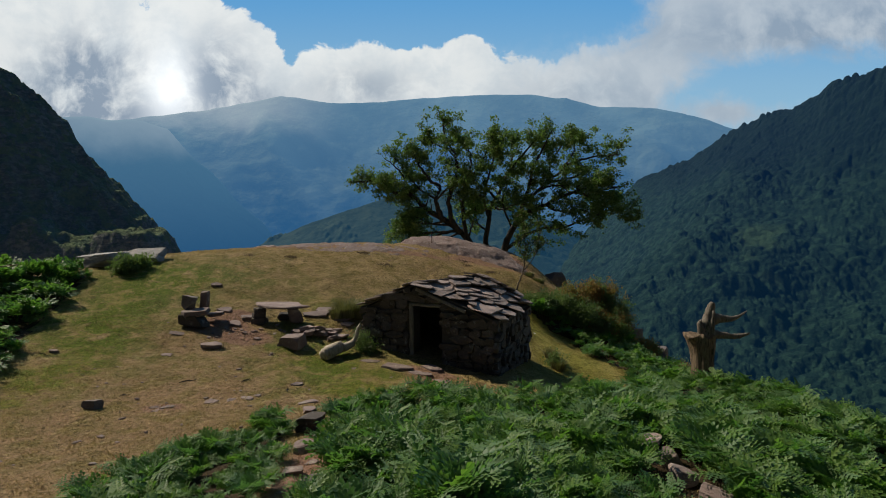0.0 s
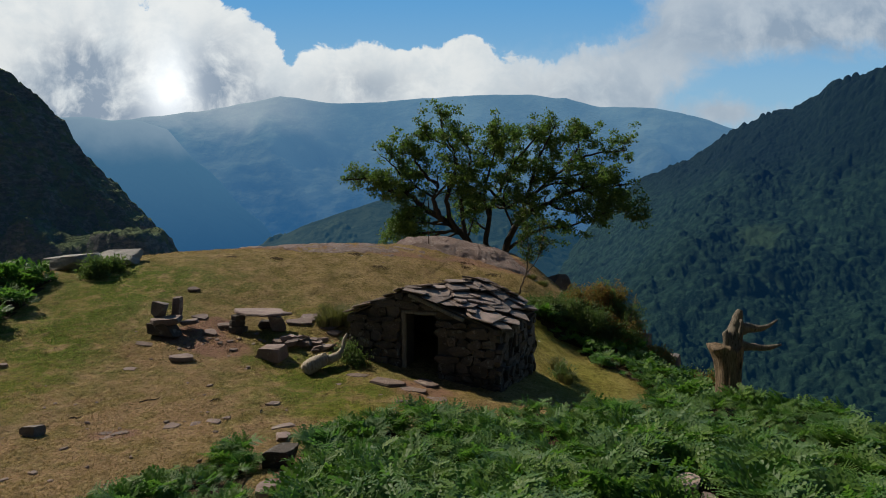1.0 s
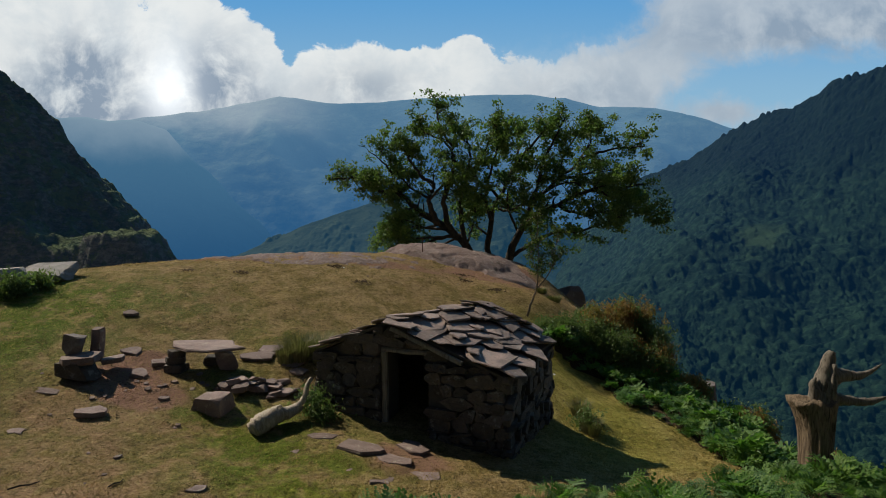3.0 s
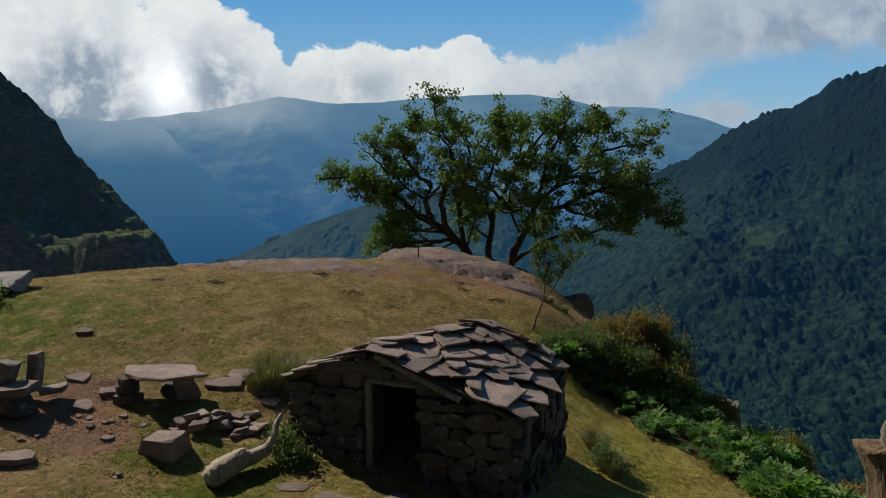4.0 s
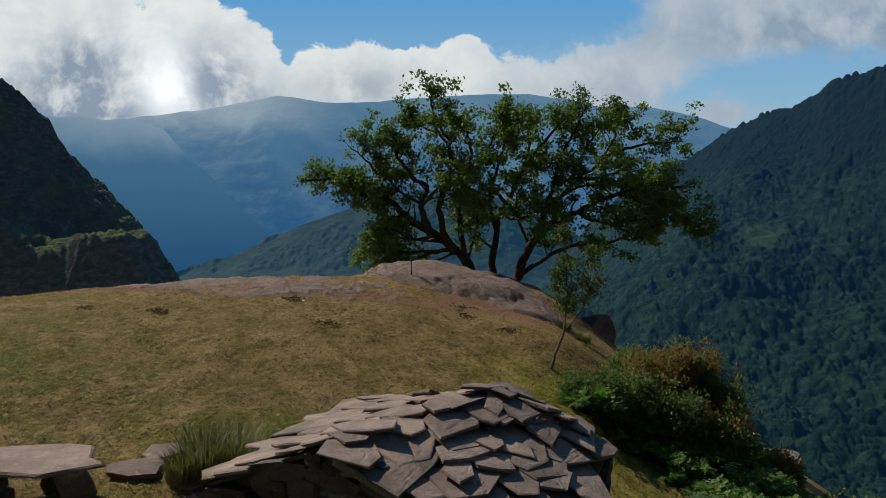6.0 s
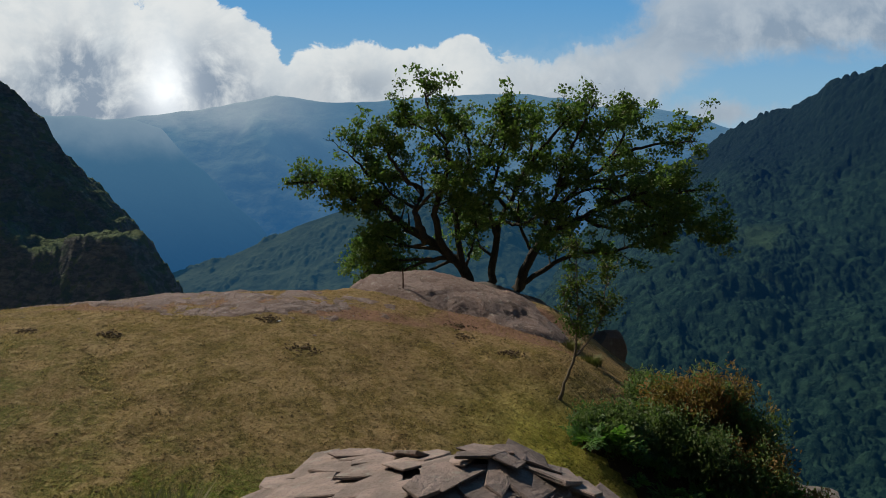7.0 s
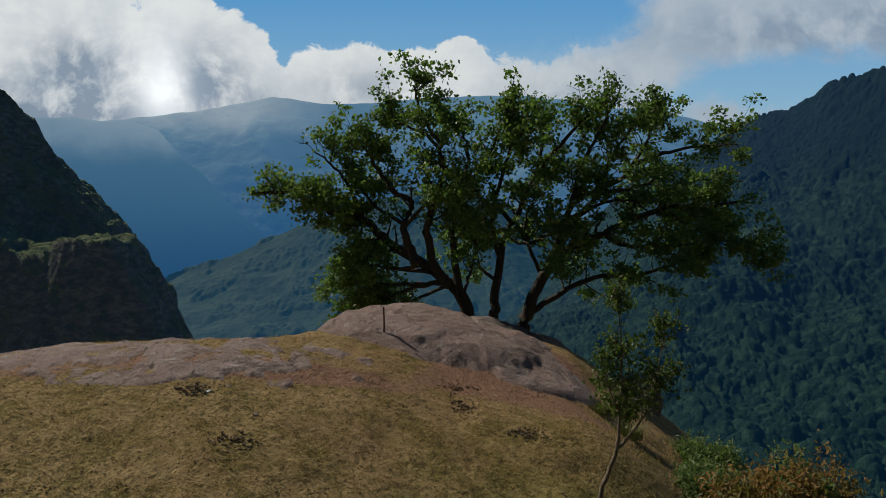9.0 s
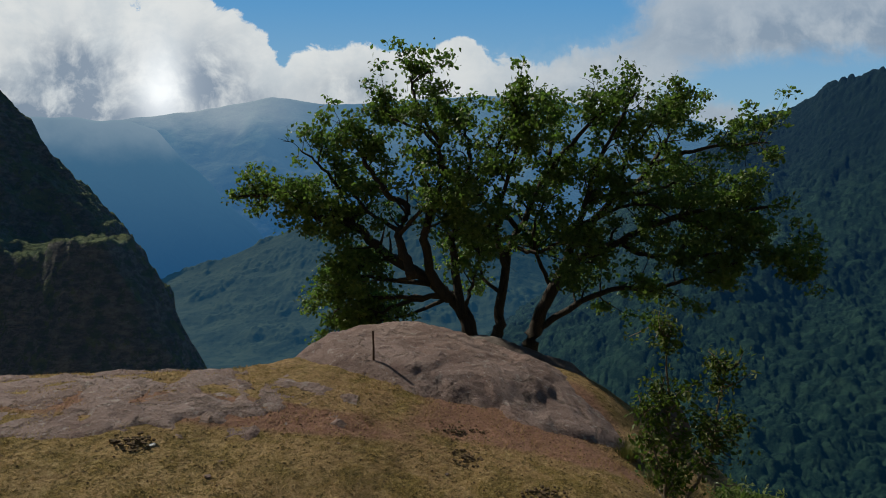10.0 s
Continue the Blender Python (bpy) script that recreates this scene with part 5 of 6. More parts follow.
part("broken_limb", limb_mesh("broken_limb", [([(0.06, 0, 1.8), (0.06, 0, 2.1), (0.12, 0, 2.4), (0.19, 0.02, 2.68), (0.23, 0.02, 2.8)], [0.23, 0.19, 0.14, 0.10, 0.055]),
                                              ([(0.0, -0.08, 1.85), (-0.1, -0.1, 2.1), (-0.14, -0.08, 2.26), (-0.08, -0.05, 2.36)], [0.12, 0.10, 0.065, 0.015]),
                                              ([(0.12, -0.12, 1.85), (0.15, -0.15, 2.2), (0.2, -0.1, 2.6)], [0.09, 0.07, 0.04])], M["greywood"], 13, 0.11, 5), stump, "splintered upright limb")
part("bare_branch", limb_mesh("bare_branch", [([(0.2, 0, 2.36), (0.42, 0.03, 2.38), (0.62, 0.04, 2.36), (0.85, 0.05, 2.4), (0.98, 0.05, 2.47), (1.12, 0.05, 2.57)], [0.17, 0.12, 0.085, 0.05, 0.03, 0.008])], M["greywood"], 9, 0.14), stump, "bare pointed branch")
part("bare_branch", limb_mesh("bare_branch", [([(0.15, 0, 2.0), (0.45, 0, 1.95), (0.75, 0, 1.92), (0.95, 0, 1.93), (1.18, 0, 2.0)], [0.13, 0.09, 0.07, 0.06, 0.025])], M["greywood"], 9, 0.14), stump, "bare broken branch")
tagged(new("fallen_branch", limb_mesh("fallen_branch", [([(-13.6, 16.2, 2.3), (-13.0, 16.3, 2.62), (-12.2, 16.4, 2.85), (-11.5, 16.5, 2.95)], [0.05, 0.04, 0.03, 0.012]),
                                                       ([(-13.2, 16.3, 2.55), (-12.9, 16.2, 2.85), (-12.7, 16.2, 2.95)], [0.025, 0.02, 0.01])], M["bleached"], 6)), "bare bleached branch sticking out of the bracken", "branch")


# ---- trees ----
def leaf_cloud(centres, spread, count, size, rg, flatten=0.8, droop=0.15, wide=0.3):
    """Folded leaves scattered about centres: vertices and triangles."""
    C = np.repeat(np.asarray(centres), count, axis=0)
    k = len(C)
    P = C + rg.normal(0, 1, (k, 3)) * np.asarray(spread) * np.array([1, 1, flatten])
    a = rg.normal(size=(k, 3))
    a[:, 2] -= droop
    a /= np.linalg.norm(a, axis=1)[:, None]
    up = rg.normal(size=(k, 3)) * 0.8 + np.array([0, 0, 1.0])
    s = np.cross(a, up)
    s /= np.linalg.norm(s, axis=1)[:, None] + 1e-9
    nrm = np.cross(s, a)
    L = size * rg.uniform(0.65, 1.3, (k, 1))
    base, tip = P - a * L * 0.5, P + a * L * 0.5
    m1 = P + s * L * wide + nrm * L * 0.1 + a * L * 0.08
    m2 = P - s * L * wide + nrm * L * 0.1 + a * L * 0.08
    V = np.stack([base, m1, tip, m2], 1).reshape(-1, 3)
    i = np.arange(k)[:, None] * 4
    return V, np.vstack([i + np.array([[0, 1, 2]]), i + np.array([[0, 2, 3]])])


def grow(hp, tips, pts, r0, r1, rg, side_rate=2.3, side_len=(0.6, 1.35), start=0.3, twigs=4, twig=(0.2, 0.5)):
    """A limb through pts with side branches and twigs; the twigs' ends are gathered in tips."""
    P = curve_through(pts, 5)
    P[1:-1] += rg.normal(0, min(0.035, r0 * 0.25), (len(P) - 2, 3))
    n = len(P)
    R = r0 + (r1 - r0) * np.linspace(0, 1, n) ** 0.8
    hp.add(*tube(P, R, 8, 0.08, rg))
    seg = np.linalg.norm(np.diff(P, axis=0), axis=1)
    length = seg.sum()
    T = np.gradient(P, axis=0)
    T /= np.linalg.norm(T, axis=1)[:, None]
    for _ in range(int(length * side_rate)):
        t = start + (1 - start) * rg.uniform(0, 1) ** 0.8
        i = min(int(t * (n - 1)), n - 1)
        d = rg.normal(size=3)
        d = d - T[i] * d.dot(T[i])
        d = d / np.linalg.norm(d) + T[i] * rg.uniform(0.3, 0.9) + np.array([0, 0, 0.22])
        d /= np.linalg.norm(d)
        L = rg.uniform(*side_len) * (1.15 - 0.5 * t)
        p0 = P[i]
        mid = p0 + d * L * 0.5 + rg.normal(0, 0.1, 3) * L
        end = p0 + d * L + rg.normal(0, 0.14, 3) * L
        S = curve_through([p0, mid, end], 4)
        rb = max(0.012, R[i] * 0.42)
        hp.add(*tube(S, np.linspace(rb, 0.007, len(S)), 5, 0.05, rg))
        tips.append(end)
        for k in range(twigs):
            j = int(rg.integers(2, len(S)))
            e = S[j] + (d * 0.5 + rg.normal(size=3) * 0.7) * rg.uniform(*twig)
            hp.add(*tube([S[j], (S[j] + e) / 2 + rg.normal(0, 0.03, 3), e], [0.009, 0.007, 0.004], 3, 0, None, False))
            tips.append(e)
    tips.append(P[-1])


def oak(name, x, y, z, limbs, label, seed, leaves=44, rate=2.6):
    """limbs: each (radius at its foot, radius at its end, points (across, depth, up) from the tree's base)."""
    rg = np.random.default_rng(seed)
    tree = tagged(empty(name, pose(x, y, z)), label, "tree")
    hp, tips = Heap(), []
    for k, (r0, r1, pts) in enumerate(limbs):
        grow(hp, tips, pts, r0, r1, rg, rate, start=0.42 if k == 0 else 0.25)
    part("trunk", hp.mesh("trunk", M["bark"], True), tree, "dark crooked trunk and spreading limbs")
    tips = np.array(tips)
    tips = tips[fbm(tips[:, 0] + seed, tips[:, 1] * 0.8 + tips[:, 2], 0.85, 2, seed) + rg.normal(0, 0.12, len(tips)) > -0.26]
    V, F = leaf_cloud(tips, 0.15, leaves, 0.135, rg, 0.7, 0.0, 0.38)
    part("crown", mesh_np("crown", V, F, M["oakleaf"]), tree, "open crown of small dark green leaves")["kind"] = "stuff"
    return tree


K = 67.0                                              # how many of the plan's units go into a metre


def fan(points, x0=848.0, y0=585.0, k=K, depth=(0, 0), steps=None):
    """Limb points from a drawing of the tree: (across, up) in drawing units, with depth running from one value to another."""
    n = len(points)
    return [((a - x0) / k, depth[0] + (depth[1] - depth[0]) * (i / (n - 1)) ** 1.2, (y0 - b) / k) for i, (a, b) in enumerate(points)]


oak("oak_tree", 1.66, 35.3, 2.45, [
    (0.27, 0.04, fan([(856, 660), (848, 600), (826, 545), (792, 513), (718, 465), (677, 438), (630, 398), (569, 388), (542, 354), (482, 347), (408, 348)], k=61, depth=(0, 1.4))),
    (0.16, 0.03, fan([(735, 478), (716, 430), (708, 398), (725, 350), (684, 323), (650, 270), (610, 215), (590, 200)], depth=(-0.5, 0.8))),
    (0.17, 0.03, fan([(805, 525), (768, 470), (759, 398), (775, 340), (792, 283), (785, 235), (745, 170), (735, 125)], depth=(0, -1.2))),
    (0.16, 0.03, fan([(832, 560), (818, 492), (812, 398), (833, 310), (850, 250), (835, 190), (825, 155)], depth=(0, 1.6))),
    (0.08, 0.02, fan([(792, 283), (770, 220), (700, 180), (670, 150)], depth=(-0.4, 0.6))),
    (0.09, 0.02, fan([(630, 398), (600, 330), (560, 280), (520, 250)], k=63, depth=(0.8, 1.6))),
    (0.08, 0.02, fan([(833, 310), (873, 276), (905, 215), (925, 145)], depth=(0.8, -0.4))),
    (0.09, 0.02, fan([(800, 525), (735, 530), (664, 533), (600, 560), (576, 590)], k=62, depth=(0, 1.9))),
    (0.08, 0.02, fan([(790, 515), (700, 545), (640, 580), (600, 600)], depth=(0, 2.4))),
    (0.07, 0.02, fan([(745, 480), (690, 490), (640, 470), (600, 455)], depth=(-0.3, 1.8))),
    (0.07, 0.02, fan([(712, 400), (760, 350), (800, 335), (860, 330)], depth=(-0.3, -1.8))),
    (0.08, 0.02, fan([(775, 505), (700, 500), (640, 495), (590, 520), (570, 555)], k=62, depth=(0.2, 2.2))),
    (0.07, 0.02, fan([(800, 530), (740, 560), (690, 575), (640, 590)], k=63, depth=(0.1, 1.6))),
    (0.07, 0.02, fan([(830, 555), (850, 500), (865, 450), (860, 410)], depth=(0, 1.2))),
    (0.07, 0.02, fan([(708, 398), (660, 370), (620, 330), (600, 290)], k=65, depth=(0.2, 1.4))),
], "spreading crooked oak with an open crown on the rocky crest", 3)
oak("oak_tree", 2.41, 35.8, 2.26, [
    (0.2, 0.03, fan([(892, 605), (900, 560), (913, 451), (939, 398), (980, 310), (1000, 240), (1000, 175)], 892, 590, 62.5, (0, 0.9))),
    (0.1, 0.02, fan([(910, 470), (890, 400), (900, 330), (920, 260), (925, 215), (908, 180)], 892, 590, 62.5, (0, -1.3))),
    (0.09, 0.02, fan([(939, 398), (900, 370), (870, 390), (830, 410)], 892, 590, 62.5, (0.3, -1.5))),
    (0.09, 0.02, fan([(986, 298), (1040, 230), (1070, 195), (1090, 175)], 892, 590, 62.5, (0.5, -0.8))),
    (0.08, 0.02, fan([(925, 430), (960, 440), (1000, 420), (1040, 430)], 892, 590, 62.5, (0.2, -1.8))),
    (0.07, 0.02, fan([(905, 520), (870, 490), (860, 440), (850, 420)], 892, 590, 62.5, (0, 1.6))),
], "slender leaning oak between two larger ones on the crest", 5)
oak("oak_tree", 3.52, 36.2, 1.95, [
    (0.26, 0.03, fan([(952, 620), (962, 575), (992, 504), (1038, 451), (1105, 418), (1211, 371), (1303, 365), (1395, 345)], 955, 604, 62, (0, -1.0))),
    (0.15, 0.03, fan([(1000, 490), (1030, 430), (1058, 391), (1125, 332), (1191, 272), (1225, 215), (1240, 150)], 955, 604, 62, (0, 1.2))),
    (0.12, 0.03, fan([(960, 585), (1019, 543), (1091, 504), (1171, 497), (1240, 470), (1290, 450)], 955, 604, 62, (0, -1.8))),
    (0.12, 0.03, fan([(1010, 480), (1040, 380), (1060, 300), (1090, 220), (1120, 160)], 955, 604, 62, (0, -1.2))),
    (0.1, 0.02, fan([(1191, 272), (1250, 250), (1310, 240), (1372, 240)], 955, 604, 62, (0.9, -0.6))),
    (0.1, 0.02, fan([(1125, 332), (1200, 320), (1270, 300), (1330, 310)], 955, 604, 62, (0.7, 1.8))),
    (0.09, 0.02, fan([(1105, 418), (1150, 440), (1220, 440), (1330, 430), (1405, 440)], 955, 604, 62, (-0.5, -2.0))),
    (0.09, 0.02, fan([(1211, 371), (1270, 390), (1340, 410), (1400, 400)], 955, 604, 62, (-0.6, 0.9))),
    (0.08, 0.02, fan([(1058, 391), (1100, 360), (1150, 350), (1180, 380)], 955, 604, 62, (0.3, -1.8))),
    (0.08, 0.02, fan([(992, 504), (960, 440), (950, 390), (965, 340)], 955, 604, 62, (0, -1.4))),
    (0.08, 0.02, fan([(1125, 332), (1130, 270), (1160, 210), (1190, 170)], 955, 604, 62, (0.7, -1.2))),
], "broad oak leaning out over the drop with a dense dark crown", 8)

# thin sapling at the edge of the gorse
rs = np.random.default_rng(41)
sapling = tagged(empty("sapling", pose(3.02, 24.85, float(lie(3.02, 24.85)))), "thin sapling with sparse yellowish-green leaves at the edge", "tree")
hp, tips = Heap(), []
grow(hp, tips, [(-0.05, 0, -0.05), (0.08, 0, 0.45), (0.26, 0, 0.95), (0.32, 0.05, 1.6), (0.3, 0, 2.4), (0.22, 0, 3.3)], 0.042, 0.008, rs, 10, (0.14, 0.36), 0.48, 3, (0.06, 0.18))
grow(hp, tips, [(0.24, 0, 0.9), (0.5, 0.05, 1.15), (0.75, 0, 1.6), (0.85, 0, 2.1), (0.95, 0, 2.85)], 0.026, 0.007, rs, 10, (0.14, 0.34), 0.38, 3, (0.06, 0.18))
grow(hp, tips, [(0.72, 0, 1.55), (0.95, 0.1, 1.85), (1.3, 0.1, 2.1)], 0.015, 0.006, rs, 8, (0.12, 0.26), 0.3, 2, (0.05, 0.14))
grow(hp, tips, [(0.31, 0, 1.4), (0.1, -0.1, 1.85), (-0.05, 0, 2.45)], 0.014, 0.006, rs, 8, (0.12, 0.26), 0.3, 2, (0.05, 0.14))
part("stem", hp.mesh("stem", M["palebark"], True), sapling, "thin bent forked stem")
V, F = leaf_cloud([t for t in tips if t[2] > 1.3], 0.07, 11, 0.07, rs)
part("leaves", mesh_np("leaves", V, F, M["yellowing"]), sapling, "sparse yellowish leaves")["kind"] = "stuff"


# ---- gorse and rusty bushes along the edge ----
def bush(x, y, z, w, d, h, mat, label, seed, count=70, leaves=70, size=0.07, mat2=None):
    rg = np.random.default_rng(seed)
    ob = tagged(empty("gorse_bush", pose(x, y, z)), label, "bush")
    hp, ends, ends2 = Heap(), [], []
    for _ in range(count):
        a, e = rg.uniform(0, 2 * math.pi), rg.uniform(0.1, 1.0)
        end = np.array([math.cos(a) * w / 2 * math.sqrt(1 - e * e * 0.8), math.sin(a) * d / 2 * math.sqrt(1 - e * e * 0.8), h * e]) * rg.uniform(0.6, 1.08)
        mid = end * 0.5 + np.array([0, 0, 0.12 * h])
        S = curve_through([(end[0] * 0.15, end[1] * 0.15, -0.1), mid, end], 3)
        hp.add(*tube(S, np.linspace(0.018, 0.004, len(S)), 3, 0, None, False))
        rusty = mat2 and float(fbm(np.array(end[0] + x), np.array(end[1] + end[2] + y), 1.1, 2, 90)) > 0.0
        dest = ends2 if rusty else ends
        dest += [S[-1], S[-2] + rg.normal(0, 0.06, 3), S[-3] + rg.normal(0, 0.1, 3), S[-1] + rg.normal(0, 0.12, 3), S[-1] * 0.85 + rg.normal(0, 0.12, 3)]
    part("twig_tangle", hp.mesh("twig_tangle", M["palebark"]), ob)["kind"] = "stuff"
    ends, ends2 = (ends, ends2) if ends else (ends2, [])
    V, F = leaf_cloud(ends, 0.10, leaves // 3, size * 1.5, rg, 1.0, -0.9, 0.2)
    part("foliage", mesh_np("foliage", V, F, M[mat]), ob)["kind"] = "stuff"
    if len(ends2) and len(ends):
        V, F = leaf_cloud(ends2, 0.10, leaves // 3, size * 1.5, rg, 1.0, -0.9, 0.2)
        part("dry_foliage", mesh_np("dry_foliage", V, F, M[mat2]), ob, "rust-brown withered sprays")["kind"] = "stuff"
    return ob


for i, (x, y, w, d, h, mat, mat2) in enumerate([
        (3.7, 24.2, 1.5, 1.2, 0.5, "gorse", None), (4.7, 24.7, 1.7, 1.5, 0.7, "gorse", None), (5.7, 25.4, 1.9, 1.7, 1.5, "gorse", "rust"), (6.5, 25.7, 2.0, 1.6, 2.0, "rust", "gorse"),
        (7.1, 25.2, 1.5, 1.4, 1.7, "rust", "gorse"), (5.6, 24.3, 1.6, 1.3, 1.0, "gorse", None), (6.6, 24.2, 1.6, 1.4, 1.2, "gorse", "rust"), (8.0, 24.6, 1.5, 1.3, 0.5, "gorse", "rust"),
        (5.3, 26.4, 1.2, 1.2, 0.5, "gorse", None), (6.1, 28.3, 1.4, 1.3, 0.5, "gorse", None), (9.3, 23.0, 1.5, 1.3, 0.9, "gorse", "rust"), (10.2, 21.0, 1.6, 1.4, 1.0, "gorse", "rust"),
        (-11.15, 21.4, 0.7, 0.6, 0.5, "gorse", None), (-10.85, 21.95, 0.4, 0.4, 0.35, "gorse", None)] ):
    bush(x, y, float(lie(x, y)) - 0.05, w, d, h, mat, "dense bush of dark green gorse with rust-brown withered tips" if mat2 else "low dense dark green bush at the edge of the turf", 200 + i, int(45 * w * max(1, h)), 60, mat2=mat2)

# weeds at the hut corners
for i, (x, y, w, h) in enumerate([(-2.3, 17.15, 0.28, 0.42), (-2.1, 16.85, 0.3, 0.22), (3.45, 18.9, 0.4, 0.3)]):
    b = bush(x, y, float(lie(x, y)) - 0.03, w, w, h, "gorse", "leafy green weeds growing against the stones", 240 + i, 16, 36, 0.055)
    b.name = "weed_clump"
    b["category"] = "weed"


# ---- rushes, bracken, turf ----
def rushes(x, y, r, h, count, seed):
    rg = np.random.default_rng(seed)
    a, d = rg.uniform(0, 2 * math.pi, count), r * np.sqrt(rg.uniform(0, 1, count)) * 0.5
    foot = np.stack([d * np.cos(a), d * np.sin(a), np.full(count, -0.03)], 1)
    L = h * rg.uniform(0.5, 1.1, count)
    lean = np.stack([np.cos(a), np.sin(a)], 1) * (rg.uniform(0.1, 0.75, count) * L)[:, None]
    mid = foot + np.stack([lean[:, 0] * 0.35, lean[:, 1] * 0.35, L * 0.6], 1)
    tip = foot + np.stack([lean[:, 0], lean[:, 1], L * 0.95], 1)
    side = np.stack([-np.sin(a), np.cos(a), np.zeros(count)], 1) * 0.008
    V = np.stack([foot - side, foot + side, mid + side * 0.8, mid - side * 0.8, tip], 1).reshape(-1, 3)
    i = np.arange(count)[:, None] * 5
    ob = new("rush_clump", mesh_np("rush_clump", V, [i + np.array([[3, 2, 4]]), i + np.array([[0, 1, 2, 3]])], M["rush"]))
    ob.matrix_world = pose(x, y, float(lie(x, y)))
    return tagged(ob, "tussock of stiff olive rushes beside flat stones", "rushes")


for i, (x, y, r, h) in enumerate([(-3.05, 19.2, 0.7, 0.65), (-2.65, 19.35, 0.6, 0.7), (-3.3, 19.0, 0.4, 0.45), (3.5, 19.5, 0.4, 0.45), (3.55, 18.6, 0.4, 0.4), (4.3, 27.6, 0.6, 0.3), (4.0, 28.5, 0.5, 0.25)]):
    rushes(x, y, r, h, 420, 300 + i)


def frond_plant(rg, fronds=6, pairs=12, fine=5):
    """One bracken plant: arching fronds, each with paired, toothed leaflets. Returns vertices and triangles."""
    VV, FF, n = [], [], 0
    for f in range(fronds):
        az = 2 * math.pi * (f + rg.uniform(-0.35, 0.35)) / fronds
        L = rg.uniform(0.7, 1.15)
        arch = rg.uniform(0.12, 0.62)
        s = np.linspace(0.0, 1, 17)
        out = L * (0.12 * s + arch * 1.1 * s ** 1.7)
        upz = L * (0.98 * s - (0.35 + 0.5 * arch) * s ** 2.2)
        ca, sa = math.cos(az), math.sin(az)
        R = np.stack([out * ca, out * sa, upz], 1)
        T = np.gradient(R, axis=0)
        T /= np.linalg.norm(T, axis=1)[:, None]
        roll = rg.uniform(-0.6, 0.6)
        S = np.array([-sa * math.cos(roll), ca * math.cos(roll), math.sin(roll)]) * np.ones((17, 1))
        Nn = np.cross(S, T)
        Nn /= np.linalg.norm(Nn, axis=1)[:, None]
        w = 0.006
        VV.append(np.vstack([R[::4] - S[::4] * w, R[::4] + S[::4] * w]))
        k = 5
        FF.append(np.array([(i, k + i, i + 1) for i in range(k - 1)] + [(k + i, k + i + 1, i + 1) for i in range(k - 1)]) + n)
        n += 2 * k
        for i in range(17 - pairs, 17):
            u = (i - 17 + pairs) / pairs
            ln = L * 0.31 * (1 - u) ** 0.8 * (0.75 + 0.4 * min(1, u * 5)) + 0.03
            for sg in (-1, 1):
                d = S[i] * sg + T[i] * 0.45 + Nn[i] * rg.uniform(-0.55, 0.5) - np.array([0, 0, 0.1])
                d /= np.linalg.norm(d)
                b = np.cross(d, Nn[i])
                b /= np.linalg.norm(b)
                teeth = fine if ln > 0.1 else 2
                axis = [R[i] + d * ln * t / teeth for t in range(teeth)] + [R[i] + d * ln * 1.05]
                pts, tri = list(axis), []
                for t in range(teeth):
                    wd = ln * 0.24 * (1 - 0.8 * t / teeth)
                    for e in (-1, 1):
                        pts.append(R[i] + d * ln * (t + 0.95) / teeth + b * e * wd - Nn[i] * wd * 0.2)
                        tri.append((t, t + 1, len(pts) - 1))
                VV.append(np.array(pts))
                FF.append(np.array(tri) + n)
                n += len(pts)
    return np.vstack(VV), np.vstack(FF)


rf = np.random.default_rng(91)
FERNS = [frond_plant(rf, 6, 13, 4) for _ in range(8)]
PLAIN_FERNS = [frond_plant(rf, 6, 11, 2) for _ in range(8)]


def inside(poly, x, y):
    c = False
    for (ax, ay), (bx, by) in zip(poly, poly[1:] + poly[:1]):
        if (ay > y) != (by > y) and x < (bx - ax) * (y - ay) / (by - ay) + ax:
            c = not c
    return c


CLEAR = [(3.3, 9.4), (3.35, 8.75), (3.45, 8.0), (3.3, 8.4), (3.15, 8.3), (3.55, 7.2), (3.2, 7.6)]


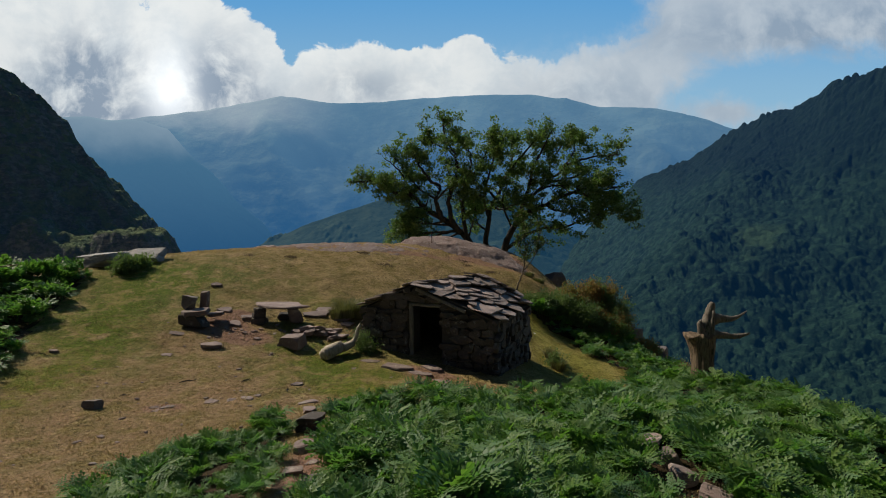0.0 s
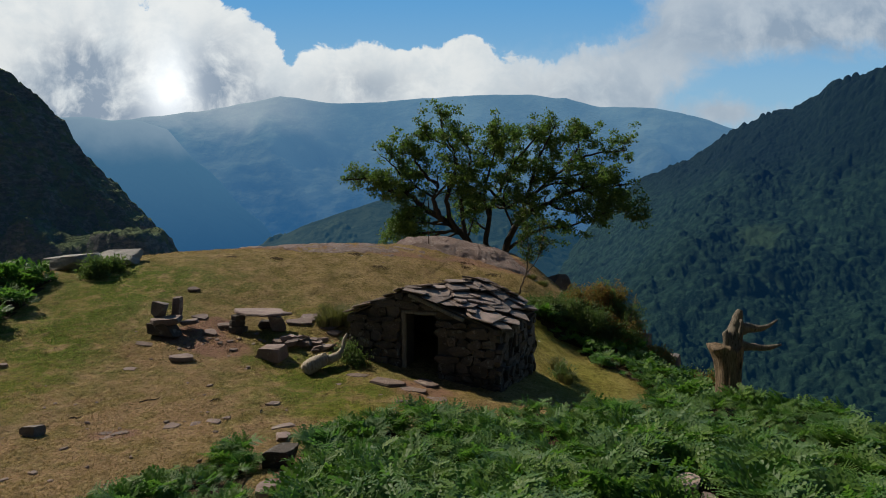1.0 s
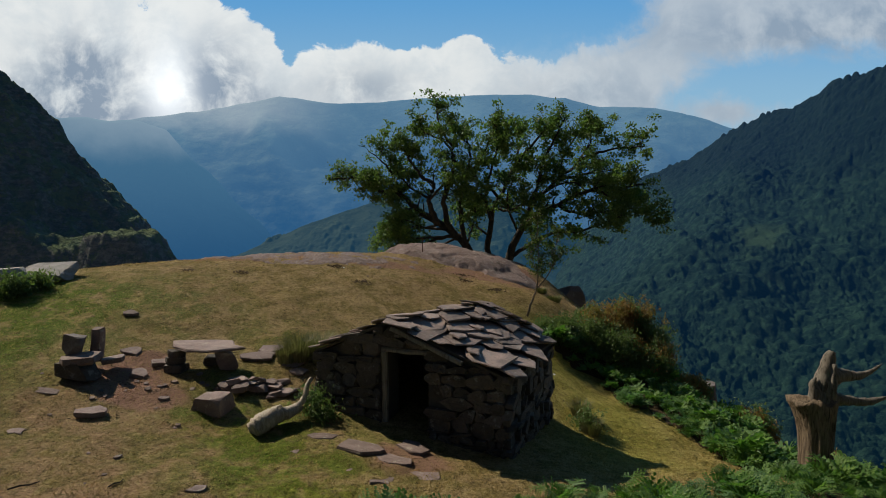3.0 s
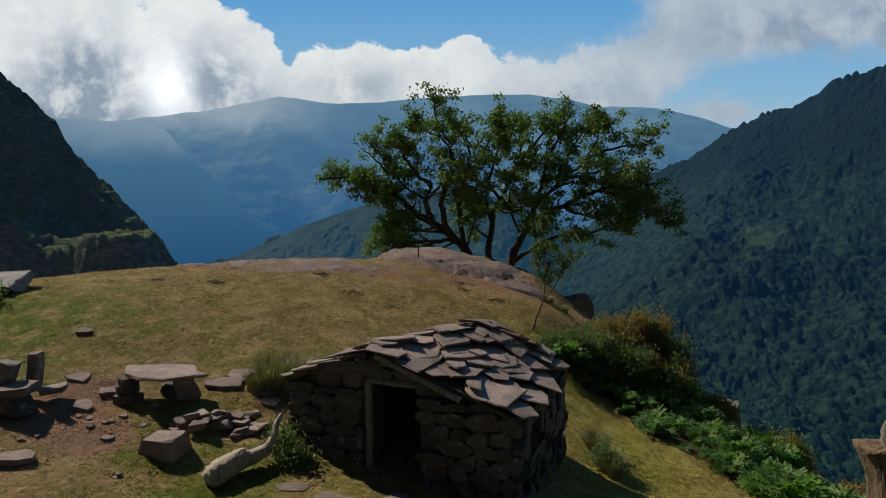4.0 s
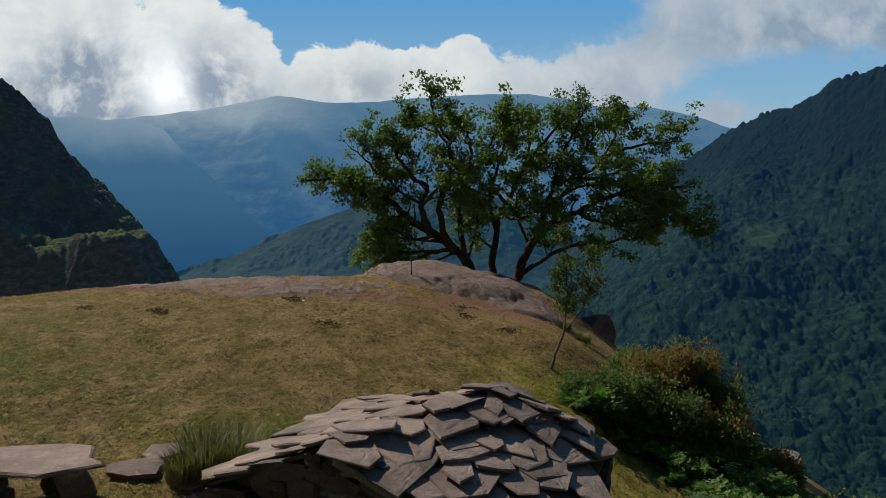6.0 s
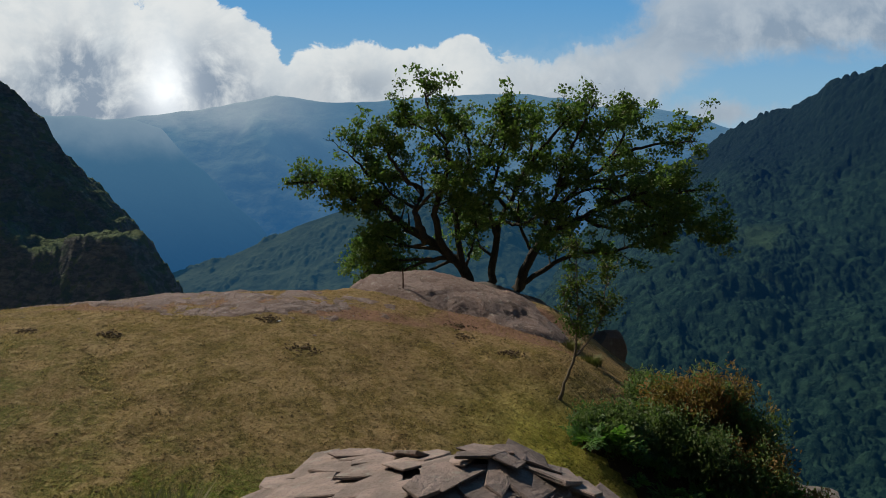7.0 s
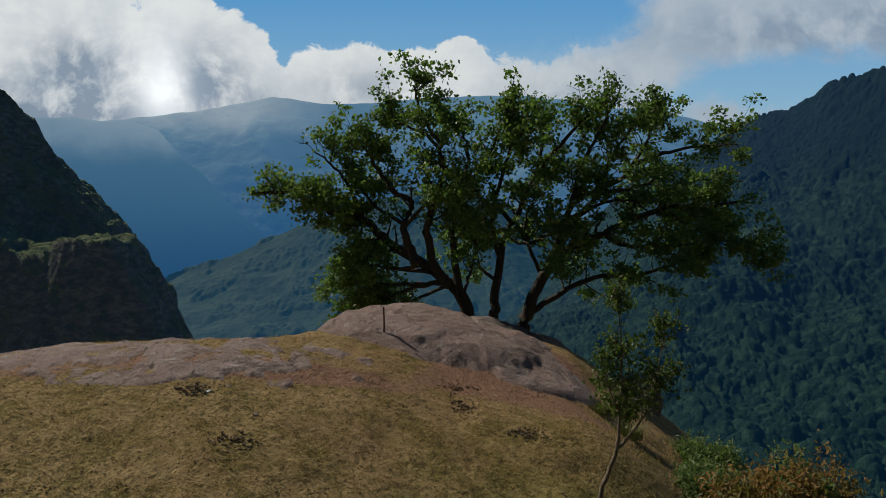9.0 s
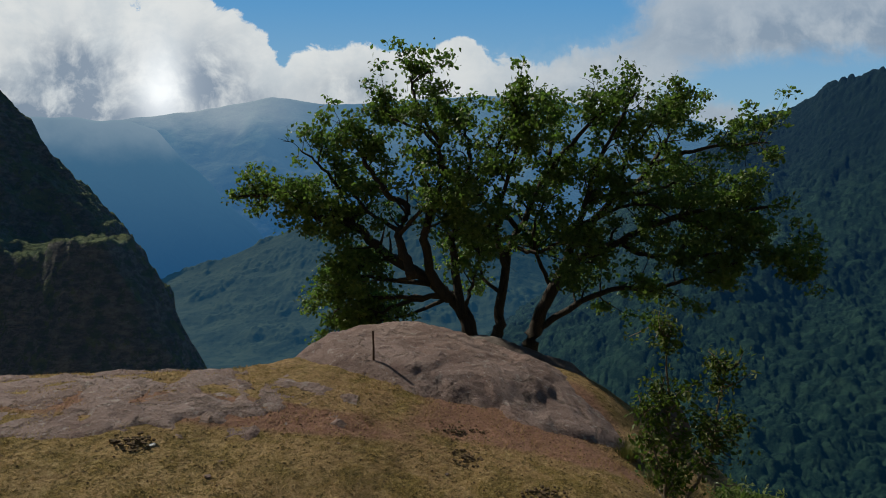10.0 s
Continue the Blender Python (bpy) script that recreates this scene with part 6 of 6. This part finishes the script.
def bracken(name, poly, spacing, height, label, seed, plants=None):
    """A stand of bracken filling an outline on the ground."""
    rg = np.random.default_rng(seed)
    xs, ys = [p[0] for p in poly], [p[1] for p in poly]
    VV, FF, n, y = [], [], 0, min(ys)
    while y < max(ys):
        x = min(xs)
        while x < max(xs):
            px, py = x + rg.uniform(-0.4, 0.4) * spacing, y + rg.uniform(-0.4, 0.4) * spacing
            if inside(poly, px, py) and all((px - a) ** 2 + (py - b) ** 2 > 0.2 for a, b in CLEAR):
                V, F = (plants or FERNS)[int(rg.integers(8))]
                s = height * rg.uniform(0.55, 1.3) * (1 - 0.45 * math.exp(-((px - 5.6) ** 2 + (py - 13.6) ** 2) / 1.6)) * (1 + 0.75 * float(fbm(np.array(px), np.array(py), 0.9, 3, 71)))
                a = rg.uniform(0, 2 * math.pi)
                c, si = math.cos(a) * s, math.sin(a) * s
                W = np.stack([V[:, 0] * c - V[:, 1] * si + px, V[:, 0] * si + V[:, 1] * c + py, V[:, 2] * s + float(lie(px, py)) - 0.03], 1)
                VV.append(W)
                FF.append(F + n)
                n += len(W)
            x += spacing
        y += spacing
    # sheet of brown dead fronds on the ground beneath, coloured dark for the shaded gaps
    px, py = np.meshgrid(np.arange(min(xs) - 0.3, max(xs) + 0.3, 0.2), np.arange(min(ys) - 0.3, max(ys) + 0.3, 0.2), indexing="ij")
    ins = np.array([inside(poly, a, b) for a, b in zip(px.ravel(), py.ravel())])
    F = grid_faces(*px.shape)
    F = F[ins[F].all(1)]
    used = np.unique(F)
    back = np.zeros(px.size, int)
    back[used] = np.arange(len(used))
    V = np.stack([px, py, lie(px, py) + 0.02 + 0.025 * fbm(px, py, 2.0, 2, 75)], -1).reshape(-1, 3)[used]
    tagged(new("fern_litter", mesh_np("fern_litter", V, back[F], M["litter"], True)), "dark brown litter of dead fronds under the bracken, darkened for the shade between fronds", "litter", kind="stuff")
    return tagged(new(name, mesh_np(name, np.vstack(VV), np.vstack(FF), M["bracken"])), label, "bracken", kind="stuff")


bracken("bracken", [(-1.4, 5.6), (-1.55, 8.0), (-2.0, 11.0), (-2.2, 12.2), (-1.1, 12.7), (0.2, 13.1), (1.3, 14.0), (2.4, 14.2), (3.3, 14.1), (4.2, 14.4), (5.0, 14.9), (6.0, 15.1), (7.5, 14.3), (9.5, 13.6), (11.5, 12), (9.5, 8), (6, 5.6)], 0.39, 0.72, "dense waist-high green bracken before the hut", 1)
bracken("bracken", [(-2.25, 5.8), (-2.3, 8.0), (-2.75, 11.0), (-3.4, 11.4), (-4.2, 10.3), (-4.75, 8.8), (-4.3, 6.6), (-3.9, 5.8)], 0.33, 0.55, "patch of low green bracken and bramble beside the path", 2)
bracken("bracken", [(-9.6, 11.3), (-10.4, 14.2), (-11.2, 17.2), (-11.6, 19.2), (-12.0, 20.8), (-14.8, 20.6), (-16.5, 18), (-15, 12), (-11, 10)], 0.44, 0.72, "bank of grey-green bracken along the worn turf", 3, PLAIN_FERNS)
bracken("bracken", [(6.5, 16.6), (6.3, 18.6), (5.9, 19.9), (5.1, 21.2), (4.7, 22.6), (5.0, 23.4), (6.2, 24.0), (8.5, 24.0), (10.5, 21), (11.0, 15.5), (8.2, 14.4), (6.2, 15.2)], 0.44, 0.7, "slope of bracken falling away beyond the hut", 4, PLAIN_FERNS)
bracken("bracken", [(2.9, 23.7), (4.0, 22.9), (5.4, 22.8), (6.4, 23.4), (5.8, 24.3), (3.5, 24.6)], 0.4, 0.6, "few bracken fronds under the gorse", 5, PLAIN_FERNS)

# short blades over the trodden turf
rb = np.random.default_rng(17)
k = 240000
bx, by = rb.uniform(-13, 6.5, k), 8.0 + 21.0 * rb.uniform(0, 1, k)
cl = fbm(bx, by, 1.3, 3, 81) + 0.8 * fbm(bx, by, 5.0, 2, 82)
keep = (cl > -0.55) & (np.hypot(bx + 0.2, by - 17.6) > 2.2)
bx, by, cl = bx[keep], by[keep], cl[keep]
k = len(bx)
foot = np.stack([bx, by, lie(bx, by) - 0.008], 1)
a = rb.uniform(0, 2 * math.pi, k)
L = rb.uniform(0.016, 0.046, k) * (1 + 0.6 * np.clip(cl, 0, 1))
lean = np.stack([np.cos(a) * L * 1.1, np.sin(a) * L * 1.1, L], 1)
side = np.stack([-np.sin(a), np.cos(a), np.zeros(k)], 1) * 0.009
V = np.stack([foot - side, foot + side, foot + lean], 1).reshape(-1, 3)
i = np.arange(k)[:, None] * 3
tagged(new("turf_grass", mesh_np("turf_grass", V, i + np.array([[0, 1, 2]]), M["blades"])), "sparse short dry grass blades over the turf", "grass", kind="stuff")
